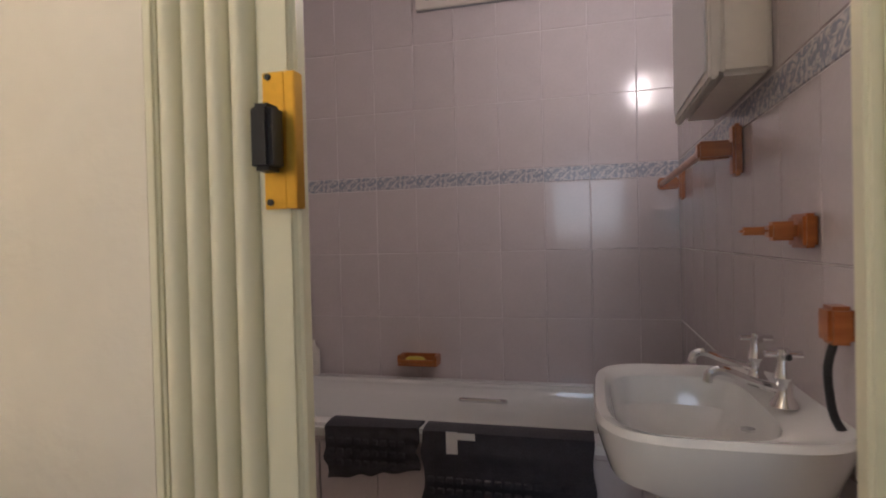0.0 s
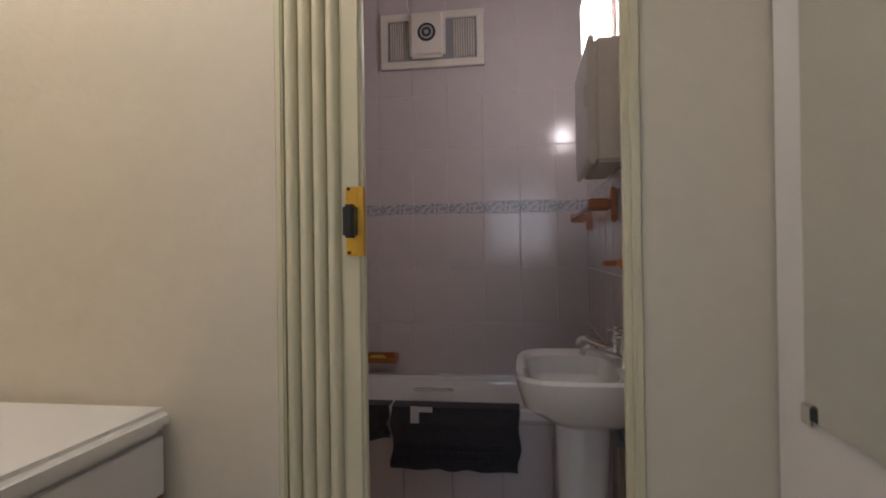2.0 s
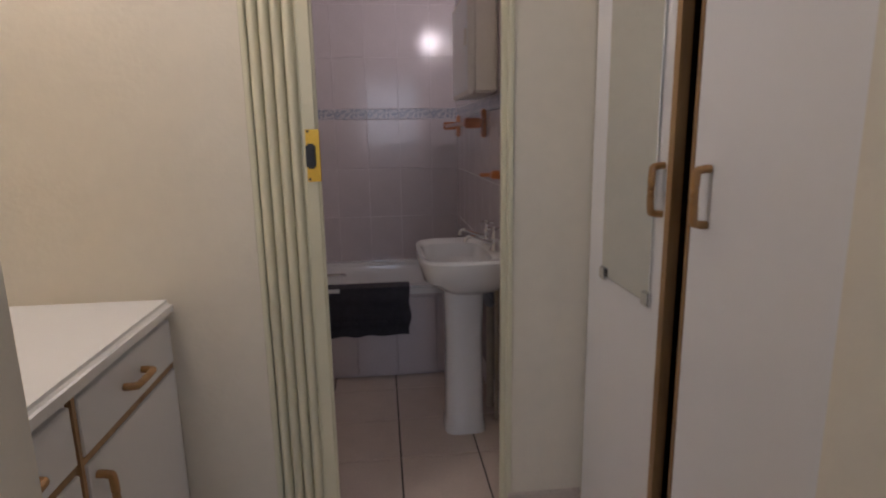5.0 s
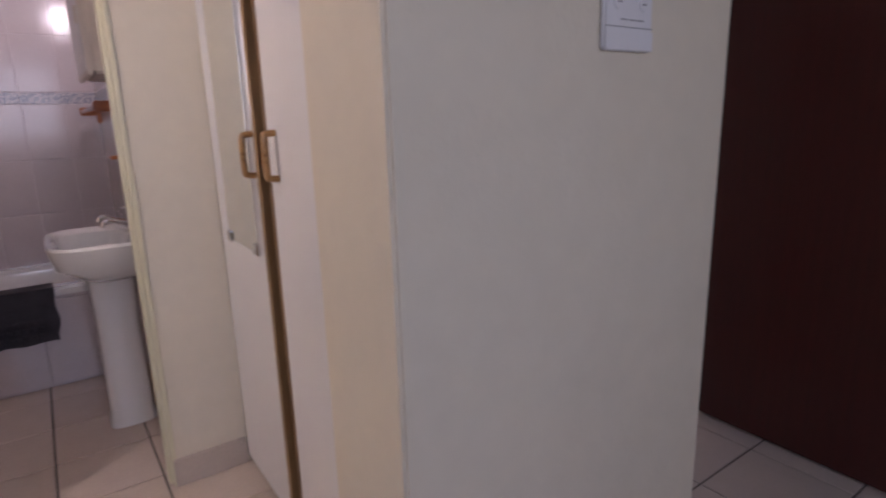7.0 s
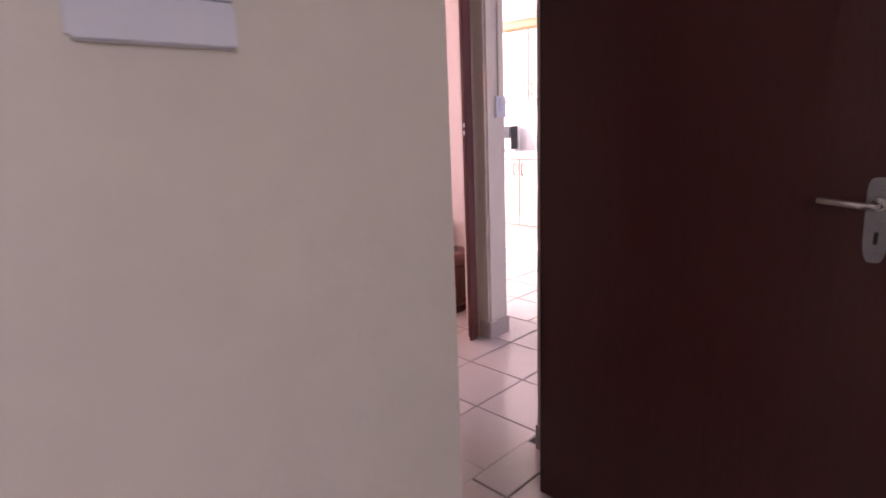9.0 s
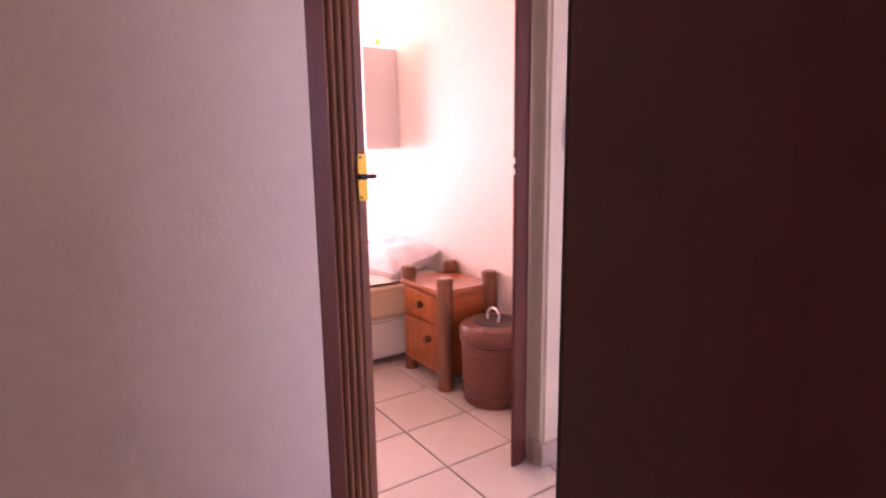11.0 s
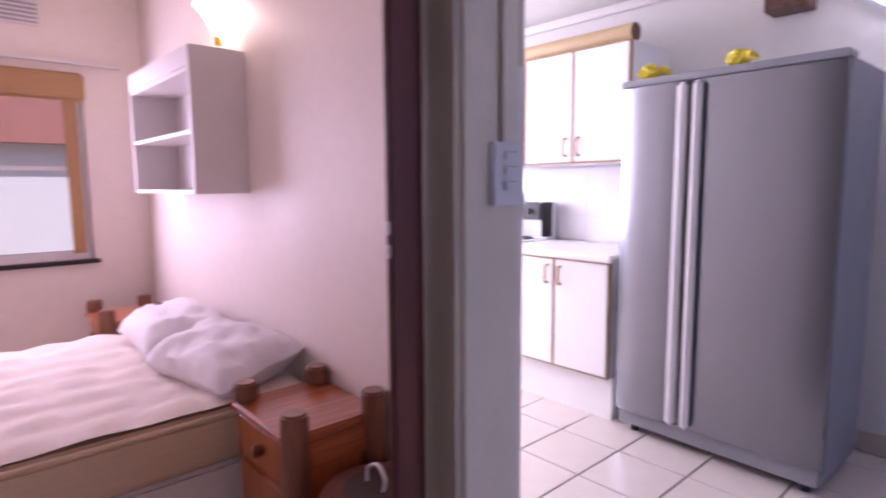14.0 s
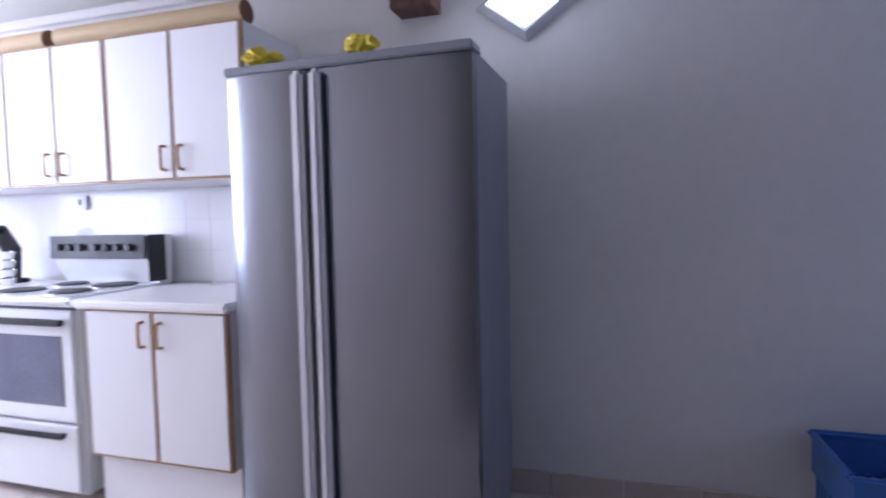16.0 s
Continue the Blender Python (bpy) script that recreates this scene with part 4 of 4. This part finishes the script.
fr = thing("refrigerator", (0, 0, 0), "tall brushed steel double-door refrigerator", "refrigerator")
part("cabinet", B((.045, 0, .095, .515, .925, 1.74), bev=.006), FRSIDE, fr)
part("plinth", B((.022, .01, .045, .50, .915, .120), bev=.004), FRSIDE, fr); part("top_cap", B((-.006, -.004, 1.730, .10, .929, 1.762), bev=.005), FRSIDE, fr, "grey top hinge cover")
for a, b in ((.0, .572), (.590, .925)):
    db = bmesh.new(); cols = []
    for k in range(25):
        u = k / 24; cols.append((.010 - (.012 if a == 0 else .026) * (1 - abs(2 * u - 1) ** 3), a + (b - a) * u))
    lo = [db.verts.new((x, y, .125)) for x, y in cols] + [db.verts.new((.044, b, .125)), db.verts.new((.044, a, .125))]
    hi = [db.verts.new((v.co.x, v.co.y, 1.725)) for v in lo]
    for k in range(len(lo)): db.faces.new((lo[k], lo[(k + 1) % len(lo)], hi[(k + 1) % len(lo)], hi[k]))
    db.faces.new(lo[::-1]); db.faces.new(hi)
    part("door", db, STEEL, fr)
for a, b in ((.526, .568), (.594, .640)):
    part("handle", B((-.036, a, .13, .004, b, 1.72), bev=.014, seg=4), STEELL, fr, "full-height steel grip")
part("gap_seal", B((.02, .5725, .13, .044, .5895, 1.72)), BLACKP, fr, "dark seal between the doors")
for x, y in ((.08, .07), (.08, .85), (.45, .07), (.45, .85)): part("foot", tube((x, y, 0), (x, y, .05), .022), BLACKP, fr)
fr.matrix_basis = pose(4.612, .10, 0, 0, 0, -1.6)


def glove(x, y, z, rz):
    t = thing("rubber_glove", (0, 0, 0), "yellow rubber glove draped on refrigerator top", "glove", "yellow gloves")
    bm = bmesh.new(); bmesh.ops.create_icosphere(bm, subdivisions=4, radius=1)
    for v in bm.verts:
        n = noise.noise(v.co * 2.2 + Vector((x, y, 0))); v.co = Vector((v.co.x * .045, v.co.y * .05, v.co.z * .032)) * (1 + .5 * n)
        v.co.z += .032
    part("palm", bm, YELLOW, t)
    for k in range(4): part("finger", pipe([(.02, -.02 + k * .014, .03), (.0, -.05 - .004 * k, .045 - .006 * k), (-.01 + .01 * k, -.085, .03 - .005 * k)], .011, 8), YELLOW, t)
    t.matrix_basis = pose(x, y, z, 0, 0, rz)


glove(4.665, .90, 1.764, 20); glove(4.660, .50, 1.764, -30)
ka = thing("kitchen_wall_light", (5.27, .03, 2.1), "lit diamond-shaped glass wall light", "wall lamp")
def diamond(x0, x1, r, rz):
    bm = bmesh.new(); a = [bm.verts.new((x1, .03 + r * c, 2.088 + rz * s)) for c, s in ((1, 0), (0, 1), (-1, 0), (0, -1))]; b = [bm.verts.new((x0, .03 + r * .8 * c, 2.088 + rz * .8 * s)) for c, s in ((1, 0), (0, 1), (-1, 0), (0, -1))]
    for k in range(4): bm.faces.new((a[k], a[(k + 1) % 4], b[(k + 1) % 4], b[k]))
    bm.faces.new(a[::-1]); bm.faces.new(b); return bm
part("rim", diamond(5.235, 5.279, .215, .16), FROST, ka); kd = part("diffuser", diamond(5.20, 5.234, .16, .11), KLAMP, ka, "lit white diffuser"); kd.visible_shadow = False
solo("roof_timber", B((5.14, .40, 2.085, 5.279, .585, 2.358), bev=.004), BEAM, "dark stained timber beam end on wall", "beam")
BX, BY, BH = 5.04, -1.28, .375
lb = thing("laundry_basket", (BX, BY, 0), "blue plastic laundry basket with slots", "basket")
def ring(z, hx, hy, w, h): return (BX - hx, BY - hy, z, BX - hx + w, BY + hy, z + h), (BX + hx - w, BY - hy, z, BX + hx, BY + hy, z + h), (BX - hx + w, BY - hy, z, BX + hx - w, BY - hy + w, z + h), (BX - hx + w, BY + hy - w, z, BX + hx - w, BY + hy, z + h)
part("rim", B(*ring(BH, .21, .28, .026, .024), bev=.008), BLUEP, lb); part("wall", B(*ring(.0, .18, .25, .006, .13)), BLUEP, lb); part("band", B(*ring(BH - .13, .196, .266, .006, .13)), BLUEP, lb); part("base", B((BX - .174, BY - .244, .0, BX + .174, BY + .244, .008)), BLUEP, lb)
for k in range(14):
    for sx in (-1, 1): part("rib", B((BX + sx * .186 - .004, BY - .24 + k * .036, .12, BX + sx * .186 + .004, BY - .225 + k * .036, BH - .12)), BLUEP, lb)
for k in range(9):
    for sy in (-1, 1): part("rib", B((BX - .165 + k * .039, BY + sy * .257 - .004, .12, BX - .15 + k * .039, BY + sy * .257 + .004, BH - .12)), BLUEP, lb)
def socket(y, z, label):
    t = thing("wall_socket", (5.26, y, z), label, "socket", "wall sockets"); part("plate", B((5.256, y - .04, z, 5.267, y + .04, z + .08), bev=.003), SWITCHW, t); part("switch", B((5.250, y - .008, z + .03, 5.2555, y + .008, z + .06), bev=.002), BLACKP, t)
socket(2.48, 1.285, "white wall socket under wall cabinets"); socket(1.16, 1.0, "white wall socket above worktop")
solo("power_cord", pipe([(5.25, 1.2, 1.03), (5.2, 1.3, .96), (5.18, 1.45, .915), (5.15, 1.55, .907)], .004), SWITCHW, "white power cord on worktop", "cord")
kt = thing("stand_mixer", (5.06, 2.79, .9), "dark stand mixer tilted up on white worktop", "mixer")
part("base", B((4.99, 2.74, .901, 5.16, 2.84, .925), bev=.01), BLACKP, kt); part("column", tube((5.09, 2.79, .92), (5.11, 2.79, 1.10), .038, .032, bev=.006), BLACKP, kt)
hd_ = tube((5.10, 2.80, 1.08), (5.00, 2.745, 1.20), .045, .034, bev=.014); part("head", hd_, BLACKP, kt)
cn = thing("canister", (5.02, 2.90, .9), "dark blue canister with black lid on worktop", "canister")
part("body", lathe((5.02, 2.895, .901), [(.040, 0), (.043, .006), (.043, .18), (.040, .186)]), BLUEP, cn); part("lid", lathe((5.02, 2.895, 1.087), [(.044, 0), (.044, .02), (.02, .03), (.001, .03)]), BLACKP, cn)
ms = thing("mug_stack", (4.98, 2.675, .9), "stack of chrome cups on white worktop", "cups")
for k in range(4): part("cup", lathe((4.98, 2.675, .901 + k * .045), [(.028, 0), (.040, .036), (.042, .040), (.038, .040), (.026, .008), (.001, .008)], 24), CHROME, ms)
solo("cable_trunking", B((5.262, 1.10, 1.362, 5.279, 3.15, 1.378), bev=.003), SWITCHW, "thin white trunking under wall cabinets", "trunking")
d2o = new("door_2"); OFF[d2o] = Vector((0, 0, 0)); tagged(d2o, "dusky red back door with white frame", "door", kind="structure")
dlf = part("leaf", B((4.50, 3.66, .01, 5.215, 3.697, 2.02), bev=.003), REDDOOR, d2o); part("frame", B((5.2155, 3.65, 0, 5.265, 3.699, 2.08), (4.44, 3.65, 0, 4.499, 3.699, 2.08), (4.499, 3.65, 2.021, 5.2155, 3.699, 2.08)), FRAMEW, d2o)
part("bolt_plate", B((5.12, 3.648, .95, 5.17, 3.659, 1.15), bev=.003), SWITCHW, dlf); part("lever", tube((5.0, 3.63, 1.09), (5.12, 3.63, 1.09), .01), SWITCHW, dlf)
for z in (.75, .9, 1.02): part("rail", B((4.47, 3.652, z, 5.08, 3.659, z + .015)), SWITCHW, dlf)

# ---- tiles ----
FB, FH, WN, WE, KE = (bpy.data.objects[n] for n in ("floor_bathroom", "floor_hall", "wall_bath_north", "wall_bath_east", "wall_kitchen_east"))
tile_field(FB, "tile", FLOORTILE, (-.345 - 6 * .31, .096 - 8 * .31, 0), (1, 0, 0), (0, 1, 0), .31, .31, 12, 12, .006, .012, lambda p: p.y < 1.3 and p.x < (.9 if p.y > -1.2 else .6))
S2 = .335
tile_field(FH, "tile", FLOORTILE2, (2.442 - 5 * S2, .419 - 10 * S2, 0), (1, 0, 0), (0, 1, 0), S2, S2, 7, 20, .007, .012, lambda p: p.y > -.75 or p.x > 2.1)
tile_field(FB, "tile", FLOORTILE2, (1.71 - 3 * .325, -.737 - 9 * .325, -.001), (1, 0, 0), (0, 1, 0), .325, .325, 5, 10, .007, .012, lambda p: p.x < 2.1)
tile_field(FH, "tile", FLOORTILE2, (2.442 + 2 * S2, .545 - 12 * .331, 0), (1, 0, 0), (0, 1, 0), .331, .331, 7, 22, .007, .012)
for nm, col, z0, nrow, h in (("wall_tile", WALLTILE, .42, 3, .305), ("border_tile", BORDERT, 1.335, 1, .065), ("wall_tile", WALLTILE, 1.40, 4, .305)):
    tile_field(WN, nm, col, (-1.86, 2.032, z0), (1, 0, 0), (0, 0, 1), .2, h, 10, nrow, .0025, .010)
    tile_field(WE, nm, col, (.102, 2.1, z0), (0, -1, 0), (0, 0, 1), .2, h, 10, nrow, .0018, .010)
tile_field(WE, "wall_tile", WALLTILE, (.102, 1.3, .115), (0, -1, 0), (0, 0, 1), .2, .305, 6, 1, .003, .010)
tile_field(KE, "splash_tile", SPLASH, (5.277, 3.3, .905), (0, -1, 0), (0, 0, 1), .15, .16, 15, 3, .0006, .010, None, .0007)
tile_field(KE, "skirting_tile", SKIRT, (5.268, -.054 + 3 * .297, 0), (0, -1, 0), (0, 0, 1), .297, .108, 14, 1, .005, .010)
